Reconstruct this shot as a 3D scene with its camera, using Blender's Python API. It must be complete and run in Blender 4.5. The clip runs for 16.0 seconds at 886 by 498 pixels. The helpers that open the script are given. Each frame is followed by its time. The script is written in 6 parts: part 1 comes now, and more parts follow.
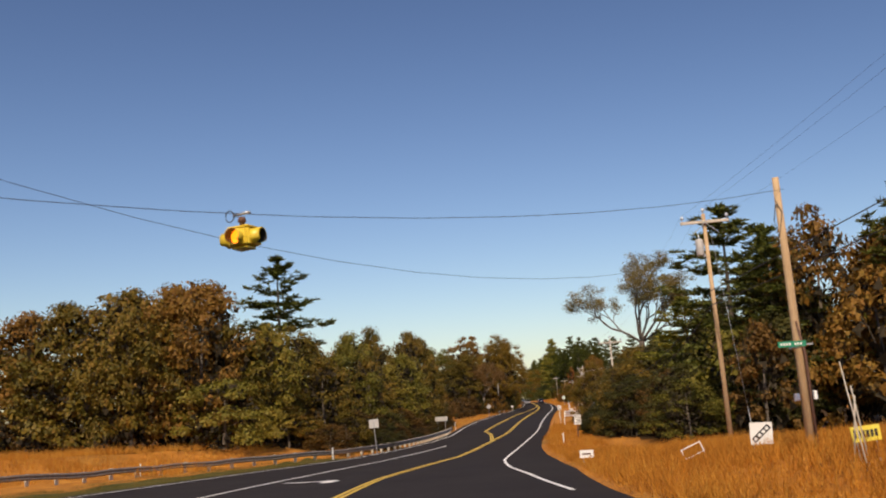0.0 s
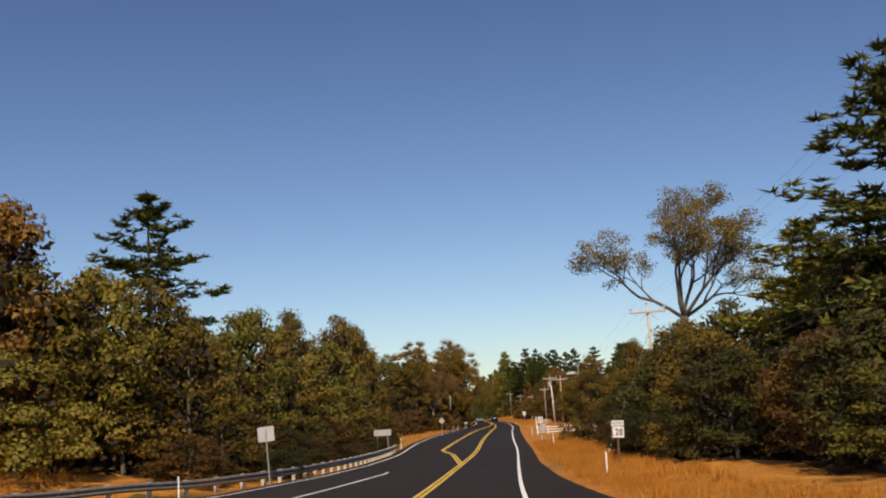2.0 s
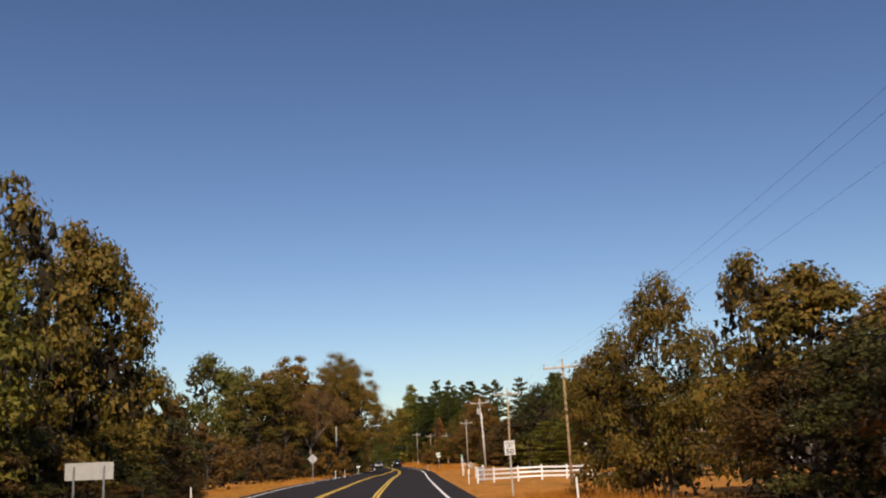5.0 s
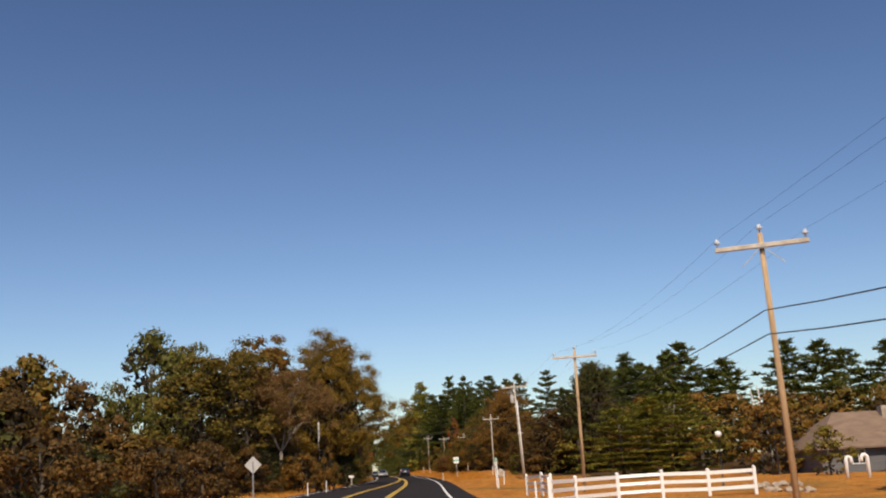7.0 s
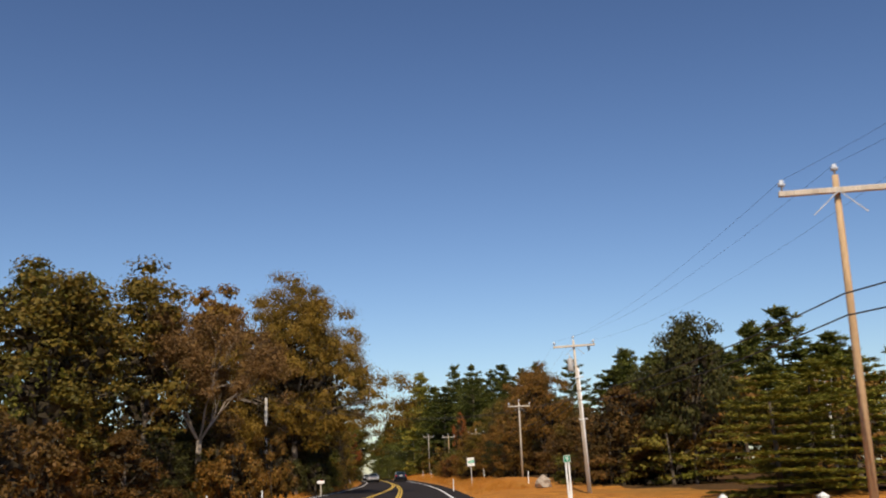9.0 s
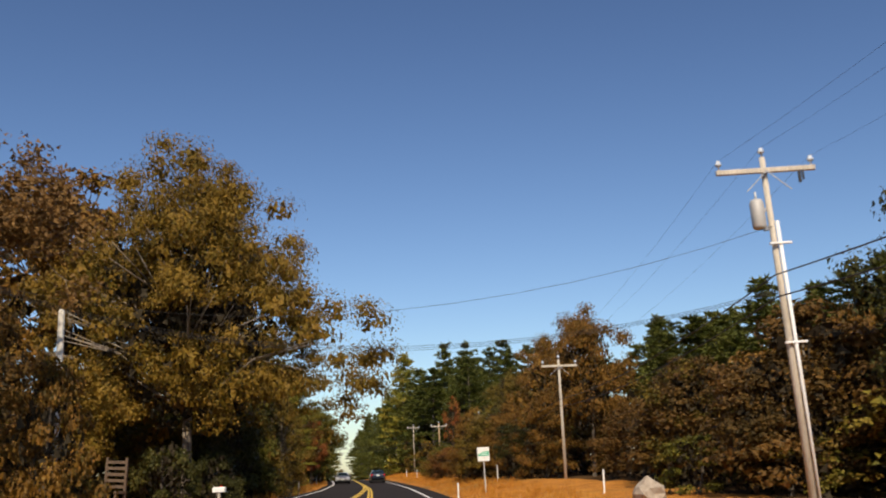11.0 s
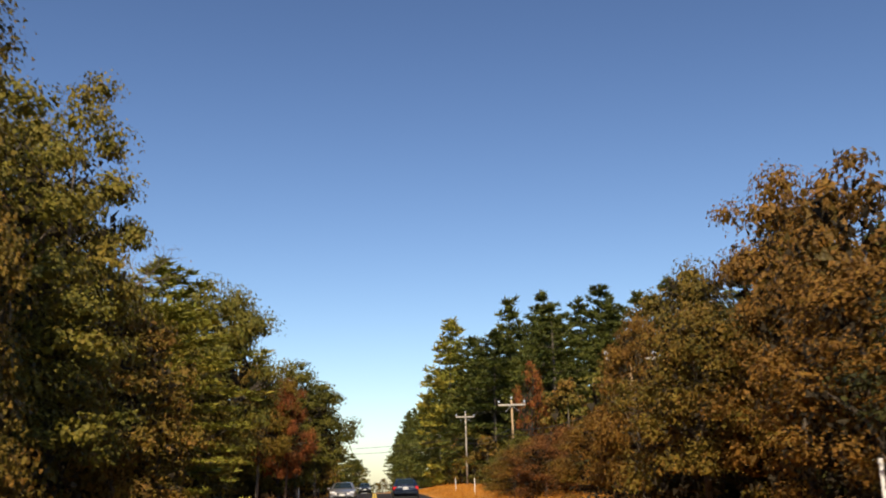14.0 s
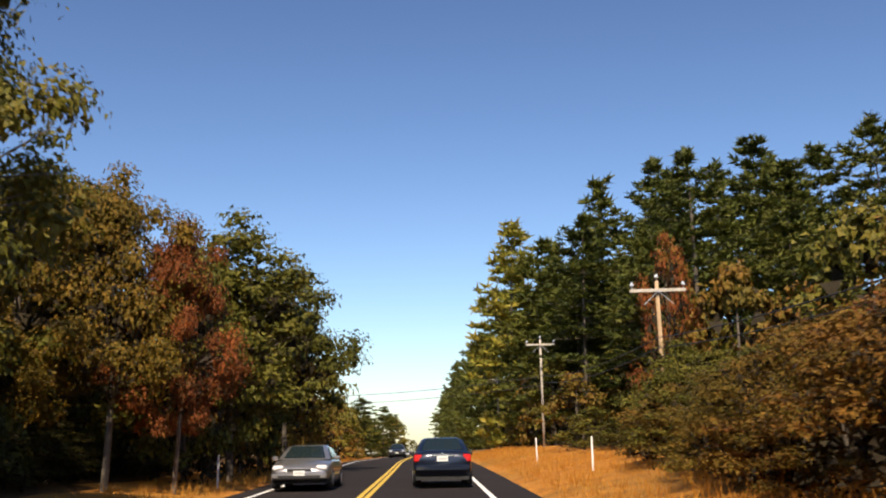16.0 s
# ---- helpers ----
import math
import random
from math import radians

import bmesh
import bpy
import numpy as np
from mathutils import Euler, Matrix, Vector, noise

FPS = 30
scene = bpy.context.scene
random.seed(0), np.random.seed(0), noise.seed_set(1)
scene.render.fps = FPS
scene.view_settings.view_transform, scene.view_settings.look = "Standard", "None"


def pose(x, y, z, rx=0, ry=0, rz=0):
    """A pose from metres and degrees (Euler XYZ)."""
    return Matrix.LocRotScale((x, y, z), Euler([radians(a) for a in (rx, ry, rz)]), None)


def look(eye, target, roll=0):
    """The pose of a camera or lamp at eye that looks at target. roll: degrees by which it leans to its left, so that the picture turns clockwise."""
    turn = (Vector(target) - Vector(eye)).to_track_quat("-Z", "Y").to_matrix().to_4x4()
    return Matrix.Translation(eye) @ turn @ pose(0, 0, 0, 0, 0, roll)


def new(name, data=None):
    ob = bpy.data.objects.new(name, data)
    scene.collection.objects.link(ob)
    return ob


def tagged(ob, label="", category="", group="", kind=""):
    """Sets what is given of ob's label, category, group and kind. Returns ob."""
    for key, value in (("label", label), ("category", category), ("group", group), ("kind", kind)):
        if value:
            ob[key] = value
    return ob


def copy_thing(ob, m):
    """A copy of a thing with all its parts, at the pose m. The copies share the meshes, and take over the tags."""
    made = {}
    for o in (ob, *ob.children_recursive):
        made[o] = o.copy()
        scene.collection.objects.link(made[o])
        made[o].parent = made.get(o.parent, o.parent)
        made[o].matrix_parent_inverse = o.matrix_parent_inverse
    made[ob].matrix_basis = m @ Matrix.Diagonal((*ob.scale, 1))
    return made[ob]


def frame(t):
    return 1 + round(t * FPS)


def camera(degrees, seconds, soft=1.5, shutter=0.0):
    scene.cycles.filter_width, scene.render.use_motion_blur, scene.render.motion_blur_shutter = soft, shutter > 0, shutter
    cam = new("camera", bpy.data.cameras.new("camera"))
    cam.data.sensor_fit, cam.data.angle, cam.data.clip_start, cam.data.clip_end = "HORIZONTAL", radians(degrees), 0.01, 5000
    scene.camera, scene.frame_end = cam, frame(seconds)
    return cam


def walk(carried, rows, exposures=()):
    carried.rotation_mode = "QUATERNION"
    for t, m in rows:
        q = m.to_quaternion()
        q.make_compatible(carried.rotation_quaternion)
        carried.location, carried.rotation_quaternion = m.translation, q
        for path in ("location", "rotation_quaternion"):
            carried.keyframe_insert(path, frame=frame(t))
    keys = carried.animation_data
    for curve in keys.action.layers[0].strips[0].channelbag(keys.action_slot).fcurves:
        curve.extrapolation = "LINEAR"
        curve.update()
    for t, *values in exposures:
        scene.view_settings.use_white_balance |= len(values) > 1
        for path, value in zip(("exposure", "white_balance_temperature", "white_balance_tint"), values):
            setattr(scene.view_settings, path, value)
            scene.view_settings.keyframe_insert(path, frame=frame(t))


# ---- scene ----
cam = camera(46.9, 16.0, soft=2.0, shutter=0.12)
METRES, EYE, TILT, LEAN, TURN = 285.0, 1.5, -2.8, 0.0, 7.7
ROWS = [
    (0.0, 0.0, 0.0, 0.0, 0.67, 11.73, 3.25),
    (0.5, -0.0007, 0.0278, 0.0006, -0.85, 12.4, 3.22),
    (1.0, -0.0008, 0.056, 0.0012, -1.54, 13.38, 3.99),
    (1.5, -0.0011, 0.0851, 0.0019, -2.0, 13.14, 4.01),
    (2.0, -0.0012, 0.1156, 0.0026, -2.56, 12.7, 2.94),
    (2.5, -0.0003, 0.1471, 0.0034, -5.04, 13.79, 2.71),
    (3.0, 0.0017, 0.179, 0.0043, -7.12, 13.29, 1.81),
    (3.5, 0.005, 0.2123, 0.0053, -8.8, 13.65, 2.12),
    (4.0, 0.0086, 0.2456, 0.0066, -8.17, 14.34, 2.21),
    (6.5, 0.0271, 0.402, 0.0146, -8.08, 15.48, 3.37),
    (7.0, 0.0304, 0.4328, 0.0168, -7.41, 15.6, 3.24),
    (7.5, 0.0334, 0.4634, 0.0188, -7.33, 15.32, 2.95),
    (8.0, 0.0365, 0.4938, 0.0207, -7.19, 15.69, 2.43),
    (10.5, 0.0535, 0.645, 0.0301, -8.24, 15.84, 1.88),
    (11.0, 0.0573, 0.6749, 0.032, -8.51, 15.69, 2.21),
    (11.5, 0.0611, 0.7047, 0.0337, -8.11, 15.62, 2.44),
    (12.0, 0.0645, 0.7348, 0.0355, -7.79, 16.09, 2.1),
    (12.5, 0.0681, 0.7653, 0.0374, -7.27, 16.25, 1.66),
    (13.0, 0.0716, 0.7965, 0.0394, -7.42, 16.15, 1.46),
    (13.5, 0.0751, 0.8286, 0.0414, -7.28, 16.25, 1.86),
    (14.0, 0.0782, 0.8616, 0.0435, -6.02, 16.32, 1.36),
    (14.5, 0.081, 0.8948, 0.0457, -5.95, 16.84, 1.36),
    (15.0, 0.0837, 0.9275, 0.0477, -3.91, 15.38, 0.51),
    (15.5, 0.0864, 0.9602, 0.0497, -3.14, 14.98, 0.63),
    (16.0, 0.0889, 0.9937, 0.0519, -3.33, 14.22, 0.99),
]
walk(cam, [(t, pose(0, 0, EYE, TILT, LEAN, TURN) @ pose(METRES * x, METRES * y, METRES * z, 90 + pitch, roll, yaw)) for t, x, y, z, yaw, pitch, roll in ROWS],
     exposures=[(0.0, -0.13, 7150, 19), (2.0, -0.18, 6950, 17), (7.0, -0.12, 6850, 16), (10.0, -0.12, 6650, 14), (12.0, 0.2, 6950, 13), (14.0, 0.28, 6950, 14), (16.0, 0.43, 6850, 15)])

# ---- sky and sun ----
SUN_EL, SUN_AZ = 47.0, 180.0  # elevation; azimuth clockwise from +y
world = bpy.data.worlds.new("sky")
scene.world = world
world.use_nodes = True
wn = world.node_tree
wn.nodes.clear()
sky = wn.nodes.new("ShaderNodeTexSky")
sky.sky_type, sky.sun_disc = "NISHITA", False
sky.sun_elevation, sky.sun_rotation = radians(SUN_EL), radians(SUN_AZ)
sky.air_density, sky.dust_density, sky.ozone_density = 1.0, 0.7, 1.6
bg = wn.nodes.new("ShaderNodeBackground")
bg.inputs["Strength"].default_value = 0.057
wout = wn.nodes.new("ShaderNodeOutputWorld")
deep = wn.nodes.new("ShaderNodeGamma")
deep.inputs[1].default_value = 1.42
wn.links.new(sky.outputs[0], deep.inputs[0])
rich = wn.nodes.new("ShaderNodeHueSaturation")
rich.inputs["Saturation"].default_value = 1.01
wn.links.new(deep.outputs[0], rich.inputs["Color"])
wn.links.new(rich.outputs[0], bg.inputs[0])
wn.links.new(bg.outputs[0], wout.inputs[0])
sun = new("sun", bpy.data.lights.new("sun", "SUN"))
sun.data.energy, sun.data.angle, sun.data.color = 5.0, radians(0.5), (1.0, 0.88, 0.68)
_az, _el = radians(SUN_AZ), radians(SUN_EL)
sun.matrix_world = look((0, 0, 60), (-math.sin(_az) * math.cos(_el), -math.cos(_az) * math.cos(_el), 60 - math.sin(_el)))

# ---- materials ----
def material(name, rough=0.7, metal=0.0, spec=0.5):
    m = bpy.data.materials.new(name)
    m.use_nodes = True
    b = m.node_tree.nodes["Principled BSDF"]
    b.inputs["Roughness"].default_value, b.inputs["Metallic"].default_value = rough, metal
    b.inputs["Specular IOR Level"].default_value = spec
    return m, m.node_tree, b


def noise_node(nt, scale, detail=4.0, coord="Object", rough=0.55, stretch=(1, 1, 1)):
    tc, mp, nz = nt.nodes.new("ShaderNodeTexCoord"), nt.nodes.new("ShaderNodeMapping"), nt.nodes.new("ShaderNodeTexNoise")
    mp.inputs["Scale"].default_value = stretch
    nz.inputs["Scale"].default_value, nz.inputs["Detail"].default_value, nz.inputs["Roughness"].default_value = scale, detail, rough
    nt.links.new(tc.outputs[coord], mp.inputs[0])
    nt.links.new(mp.outputs[0], nz.inputs["Vector"])
    return nz.outputs["Fac"]


def ramp_node(nt, fac, stops):
    r = nt.nodes.new("ShaderNodeValToRGB")
    els = r.color_ramp.elements
    while len(els) < len(stops):
        els.new(0.5)
    for e, (p, c) in zip(els, stops):
        e.position, e.color = p, (*c, 1)
    nt.links.new(fac, r.inputs[0])
    return r.outputs[0]


def mix_node(nt, fac, a, b, mode="MIX"):
    m = nt.nodes.new("ShaderNodeMix")
    m.data_type, m.blend_type = "RGBA", mode
    for sock, v in ((m.inputs[0], fac), (m.inputs[6], a), (m.inputs[7], b)):
        if isinstance(v, (int, float)):
            sock.default_value = v
        elif isinstance(v, tuple):
            sock.default_value = (*v, 1)
        else:
            nt.links.new(v, sock)
    return m.outputs[2]


def bump_node(nt, b, height, strength=0.3, distance=0.02):
    n = nt.nodes.new("ShaderNodeBump")
    n.inputs["Strength"].default_value, n.inputs["Distance"].default_value = strength, distance
    nt.links.new(height, n.inputs["Height"])
    nt.links.new(n.outputs[0], b.inputs["Normal"])


def mottled(name, c1, c2, scale=3.0, fine=40.0, rough=0.75, metal=0.0, spec=0.5, bump=0.2, dist=0.01, stretch=(1, 1, 1), coord="Object"):
    """Two-scale colour variation with fine relief."""
    m, nt, b = material(name, rough, metal, spec)
    big = noise_node(nt, scale, 5, coord, stretch=stretch)
    small = noise_node(nt, fine, 3, coord, stretch=stretch)
    col = ramp_node(nt, big, [(0.3, c1), (0.7, c2)])
    dark = tuple(v * 0.6 for v in c1)
    col = mix_node(nt, ramp_node(nt, small, [(0.35, (0.45, 0.45, 0.45)), (0.62, (0, 0, 0))]), col, dark)
    nt.links.new(col, b.inputs["Base Color"])
    if bump:
        bump_node(nt, b, small, bump, dist)
    return m


def leaf_material(name, colours, trans=0.14, rough=0.48):
    """Leaves: colour from a palette by leaf, shifted by tree and by patch of crown."""
    m, nt, b = material(name, rough, 0.0, 0.2)
    colours = [tuple(0.8 * v for v in c) for c in colours]
    geo, info = nt.nodes.new("ShaderNodeNewGeometry"), nt.nodes.new("ShaderNodeObjectInfo")
    patch = noise_node(nt, 0.5, 2)
    a1, a2 = nt.nodes.new("ShaderNodeMath"), nt.nodes.new("ShaderNodeMath")
    a1.operation, a2.operation = "MULTIPLY_ADD", "MULTIPLY_ADD"
    nt.links.new(geo.outputs["Random Per Island"], a1.inputs[0])
    a1.inputs[1].default_value = 0.55
    nt.links.new(patch, a1.inputs[2])
    nt.links.new(info.outputs["Random"], a2.inputs[0])
    a2.inputs[1].default_value = 0.35
    nt.links.new(a1.outputs[0], a2.inputs[2])
    off = nt.nodes.new("ShaderNodeMath")
    off.operation = "MULTIPLY_ADD"
    off.inputs[1].default_value, off.inputs[2].default_value = 1.0, -0.45
    nt.links.new(a2.outputs[0], off.inputs[0])
    n = len(colours)
    col = ramp_node(nt, off.outputs[0], [(0.12 + 0.76 * i / (n - 1), c) for i, c in enumerate(colours)])
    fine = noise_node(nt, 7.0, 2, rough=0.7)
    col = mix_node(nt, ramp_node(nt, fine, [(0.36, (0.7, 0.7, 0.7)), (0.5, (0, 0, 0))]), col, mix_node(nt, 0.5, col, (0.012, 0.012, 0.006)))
    bump_node(nt, b, fine, 0.9, 0.12)
    nt.links.new(col, b.inputs["Base Color"])
    tr = nt.nodes.new("ShaderNodeBsdfTranslucent")
    nt.links.new(col, tr.inputs[0])
    mx = nt.nodes.new("ShaderNodeMixShader")
    mx.inputs[0].default_value = trans
    nt.links.new(b.outputs[0], mx.inputs[1])
    nt.links.new(tr.outputs[0], mx.inputs[2])
    nt.links.new(mx.outputs[0], nt.nodes["Material Output"].inputs[0])
    return m


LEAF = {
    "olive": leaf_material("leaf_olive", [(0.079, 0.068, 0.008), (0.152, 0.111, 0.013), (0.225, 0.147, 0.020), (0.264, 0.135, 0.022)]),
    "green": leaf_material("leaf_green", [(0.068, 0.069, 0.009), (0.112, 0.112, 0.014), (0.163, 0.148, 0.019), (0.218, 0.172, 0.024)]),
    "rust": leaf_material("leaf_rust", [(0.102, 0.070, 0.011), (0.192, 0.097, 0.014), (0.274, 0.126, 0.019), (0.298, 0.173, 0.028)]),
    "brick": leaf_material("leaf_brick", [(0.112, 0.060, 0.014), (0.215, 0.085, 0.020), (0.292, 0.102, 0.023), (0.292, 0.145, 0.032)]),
    # dull brown, also given to trees that should look shaded
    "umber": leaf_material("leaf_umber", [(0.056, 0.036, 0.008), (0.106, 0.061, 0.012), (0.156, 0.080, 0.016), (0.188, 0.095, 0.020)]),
    # dark brush green, deepened so the colour itself carries shade
    "shade_green": leaf_material("leaf_shade_green", [(0.03, 0.034, 0.007), (0.052, 0.054, 0.01), (0.08, 0.076, 0.014), (0.12, 0.10, 0.02)]),
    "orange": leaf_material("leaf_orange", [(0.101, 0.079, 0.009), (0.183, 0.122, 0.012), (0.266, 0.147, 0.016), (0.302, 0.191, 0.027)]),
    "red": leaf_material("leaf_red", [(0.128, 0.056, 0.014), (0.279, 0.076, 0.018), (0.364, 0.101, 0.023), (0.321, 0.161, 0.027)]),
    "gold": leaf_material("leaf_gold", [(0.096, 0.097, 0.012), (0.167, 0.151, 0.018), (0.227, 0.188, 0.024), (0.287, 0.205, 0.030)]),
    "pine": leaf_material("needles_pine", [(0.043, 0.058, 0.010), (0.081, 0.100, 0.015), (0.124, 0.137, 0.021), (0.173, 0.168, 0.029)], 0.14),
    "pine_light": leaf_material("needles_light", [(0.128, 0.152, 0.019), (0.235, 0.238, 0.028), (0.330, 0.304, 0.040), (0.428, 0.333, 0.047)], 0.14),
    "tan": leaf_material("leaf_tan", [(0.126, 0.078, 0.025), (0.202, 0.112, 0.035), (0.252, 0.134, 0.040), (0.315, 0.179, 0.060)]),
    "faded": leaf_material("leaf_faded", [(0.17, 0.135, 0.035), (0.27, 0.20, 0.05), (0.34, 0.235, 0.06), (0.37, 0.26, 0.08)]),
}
GRASS = leaf_material("dry_grass_blades", [(0.44, 0.165, 0.02), (0.62, 0.245, 0.031), (0.76, 0.34, 0.048), (0.8, 0.45, 0.09)], 0.3, 0.9)
GREEN_GRASS = leaf_material("green_grass_blades", [(0.09, 0.09, 0.015), (0.14, 0.13, 0.025), (0.24, 0.17, 0.04), (0.34, 0.2, 0.06)], 0.3, 0.9)
BARK = mottled("bark", (0.07, 0.055, 0.04), (0.16, 0.13, 0.1), 4, 30, 0.9, bump=0.6, dist=0.03, stretch=(1, 1, 0.25))
# near-black brown that puts the shade inside a crown into its colour
INNER_SHADE = mottled("bare_inner_twigs", (0.026, 0.02, 0.013), (0.05, 0.04, 0.024), 3, 20, 0.95, spec=0.1, bump=0.4)
PALE_BARK = mottled("pale_bark", (0.2, 0.16, 0.12), (0.34, 0.28, 0.22), 4, 30, 0.9, bump=0.5, dist=0.03, stretch=(1, 1, 0.3))
BIRCH = mottled("birch_bark", (0.75, 0.72, 0.66), (0.5, 0.47, 0.42), 3, 12, 0.8, stretch=(1, 1, 2.5))
POLE_WOOD = mottled("weathered_pole_wood", (0.38, 0.25, 0.13), (0.62, 0.44, 0.26), 2.5, 45, 0.85, bump=0.4, stretch=(1, 1, 0.12))
GREY_WOOD = mottled("grey_pole_wood", (0.4, 0.35, 0.28), (0.66, 0.6, 0.5), 2.5, 45, 0.85, bump=0.4, stretch=(1, 1, 0.12))
GALV = mottled("galvanised_steel", (0.33, 0.34, 0.35), (0.5, 0.5, 0.5), 5, 60, 0.45, 0.7)
DULL_STEEL = mottled("dull_sign_back", (0.45, 0.44, 0.42), (0.55, 0.54, 0.51), 4, 60, 0.6, 0.2)
WHITE_PAINT = mottled("white_paint", (0.78, 0.78, 0.76), (0.85, 0.85, 0.83), 4, 60, 0.5)
SIGN_WHITE = mottled("sign_sheeting_white", (0.74, 0.74, 0.7), (0.82, 0.82, 0.78), 3, 80, 0.45, bump=0.03)
BLACK = mottled("black_paint", (0.015, 0.015, 0.015), (0.025, 0.025, 0.025), 4, 60, 0.5)
SIGN_GREEN = mottled("sign_green", (0.0, 0.2, 0.1), (0.01, 0.26, 0.14), 4, 60, 0.45)
SIGN_YELLOW = mottled("sign_yellow", (0.75, 0.6, 0.05), (0.82, 0.68, 0.1), 4, 60, 0.5)
RUST_POST = mottled("rusty_post", (0.1, 0.05, 0.035), (0.16, 0.08, 0.05), 8, 60, 0.85)
SIGNAL_YELLOW = mottled("signal_yellow", (0.72, 0.5, 0.03), (0.82, 0.6, 0.06), 4, 50, 0.4, bump=0.05)
WIRE = mottled("wire_black", (0.02, 0.02, 0.022), (0.04, 0.04, 0.042), 4, 60, 0.6)
PORCELAIN = mottled("porcelain", (0.5, 0.55, 0.62), (0.65, 0.7, 0.75), 10, 60, 0.25)
STONE = mottled("field_stone", (0.3, 0.24, 0.18), (0.5, 0.42, 0.33), 3, 25, 0.9, bump=0.6, dist=0.03)
ROAD_WHITE = mottled("road_paint_white", (0.78, 0.78, 0.76), (0.88, 0.88, 0.86), 1.5, 60, 0.7)
ROAD_YELLOW = mottled("road_paint_yellow", (0.62, 0.4, 0.04), (0.72, 0.5, 0.08), 1.5, 60, 0.7)

ASPHALT = mottled("asphalt", (0.02, 0.0165, 0.0165), (0.03, 0.025, 0.024), 0.35, 60, 0.95, spec=0.15, bump=0.35, dist=0.006)

# ---- the lie of the land: the travel lane's middle and the ground's height along y ----
LANE = [(-120, 19, 3.3), (-60, 9.6, 1.7), (0, 0, 0), (15.8, -2.4, -0.44), (32.6, -4.75, -0.87), (50.6, -6.36, -1.27), (69.7, -6.95, -1.54), (92, -7.35, -1.52),
        (114.6, -7.71, -1.44), (141, -8.56, -0.98), (184, -9.55, -0.41), (219, -10.03, 0.0), (246, -10.86, 0.39), (265, -11.82, 0.67),
        (284, -12.89, 0.94), (330, -17.0, 1.75), (352, -19.1, 2.1), (400, -23.6, 2.25), (500, -34.0, 2.3), (700, -56.0, 2.5), (1000, -90, 3), (6000, -600, 3)]
_ly = np.arange(-150.0, 1500.0, 1.0)
_k = np.exp(-0.5 * (np.arange(-18, 19) / 6.0) ** 2)
_k /= _k.sum()


def _smooth(col):
    v = np.interp(_ly, [r[0] for r in LANE], [r[col] for r in LANE])
    return np.convolve(np.pad(v, 18, mode="edge"), _k, mode="valid")


_lx, _lz = _smooth(1), _smooth(2)


def lane_x(y):
    return np.interp(y, _ly, _lx)


def lane_z(y):
    return np.interp(y, _ly, _lz)


def table(rows, y):
    return np.interp(y, [r[0] for r in rows], [r[1] for r in rows])


RIGHT_EDGE = [(-60, 4.0), (0, 4.0), (26, 4.2), (41, 4.7), (52, 4.4), (62, 3.8), (75, 3.2), (90, 2.8), (1000, 2.8)]
LEFT_LINE = [(-60, -20.0), (20, -17.0), (36, -14.4), (53, -12.6), (72, -9.6), (85, -8.3), (97, -7.8), (115, -7.9), (140, -8.6), (163, -8.9), (214, -8.4), (262, -6.4), (311, -4.7), (400, -4.9), (1000, -4.9)]


def left_edge(y):
    return table(LEFT_LINE, y) - 0.7


def land(x, y):
    """The height of the ground beside the road."""
    x, y = np.asarray(x, float), np.asarray(y, float)
    off = x - lane_x(y)
    z = lane_z(y) - 0.06
    r = off - table(RIGHT_EDGE, y)
    rise = table([(0, 0.0), (18, 0.0), (23, 0.8), (30, 0.75), (43, 0.5), (52, 0.28), (62, 0.25), (75, 0.5), (100, 0.7), (128, 0.2), (140, -0.15), (200, -0.15), (225, 0.4), (245, 0.8), (300, 0.9), (1000, 0.9)], y)
    z = z + rise * np.clip((r - 0.3) / 5.0, 0, 1) ** 0.8
    l = left_edge(y) - off
    lrise = table([(0, 1.0), (40, 1.5), (70, 1.2), (110, 0.3), (150, 0.1), (240, 0.4), (300, 0.5), (1000, 0.5)], y)
    z = z + lrise * np.clip((l - table([(47, 13.0), (54, 12.2), (62.5, 9.2), (69.5, 5.4), (75, 2.4), (90, 1.0)], y)) / 7.0, 0, 1)
    rough = 0.08 * np.sin(x * 0.9 + 1.3 * np.sin(y * 0.31)) * np.sin(y * 0.7 + x * 0.2)
    z = z + rough * np.clip(np.maximum(r, l) / 3.0, 0, 1)
    return z


def ground_z(x, y):
    return float(land(x, y))


# ---- mesh helpers ----
def link_mesh(name, verts, faces, mat, parent=None, label="", smooth=False):
    me = bpy.data.meshes.new(name)
    me.from_pydata([tuple(v) for v in verts], [], [tuple(f) for f in faces])
    me.materials.append(mat)
    if smooth:
        me.polygons.foreach_set("use_smooth", [True] * len(me.polygons))
    me.update()
    ob = new(name, me)
    ob.parent = parent
    if label:
        ob["label"] = label
    return ob


def part(name, bm, mat, parent=None, label="", smooth=False):
    me = bpy.data.meshes.new(name)
    bm.normal_update()
    bm.to_mesh(me)
    bm.free()
    me.materials.append(mat)
    if smooth:
        me.polygons.foreach_set("use_smooth", [True] * len(me.polygons))
    ob = new(name, me)
    ob.parent = parent
    if label:
        ob["label"] = label
    return ob


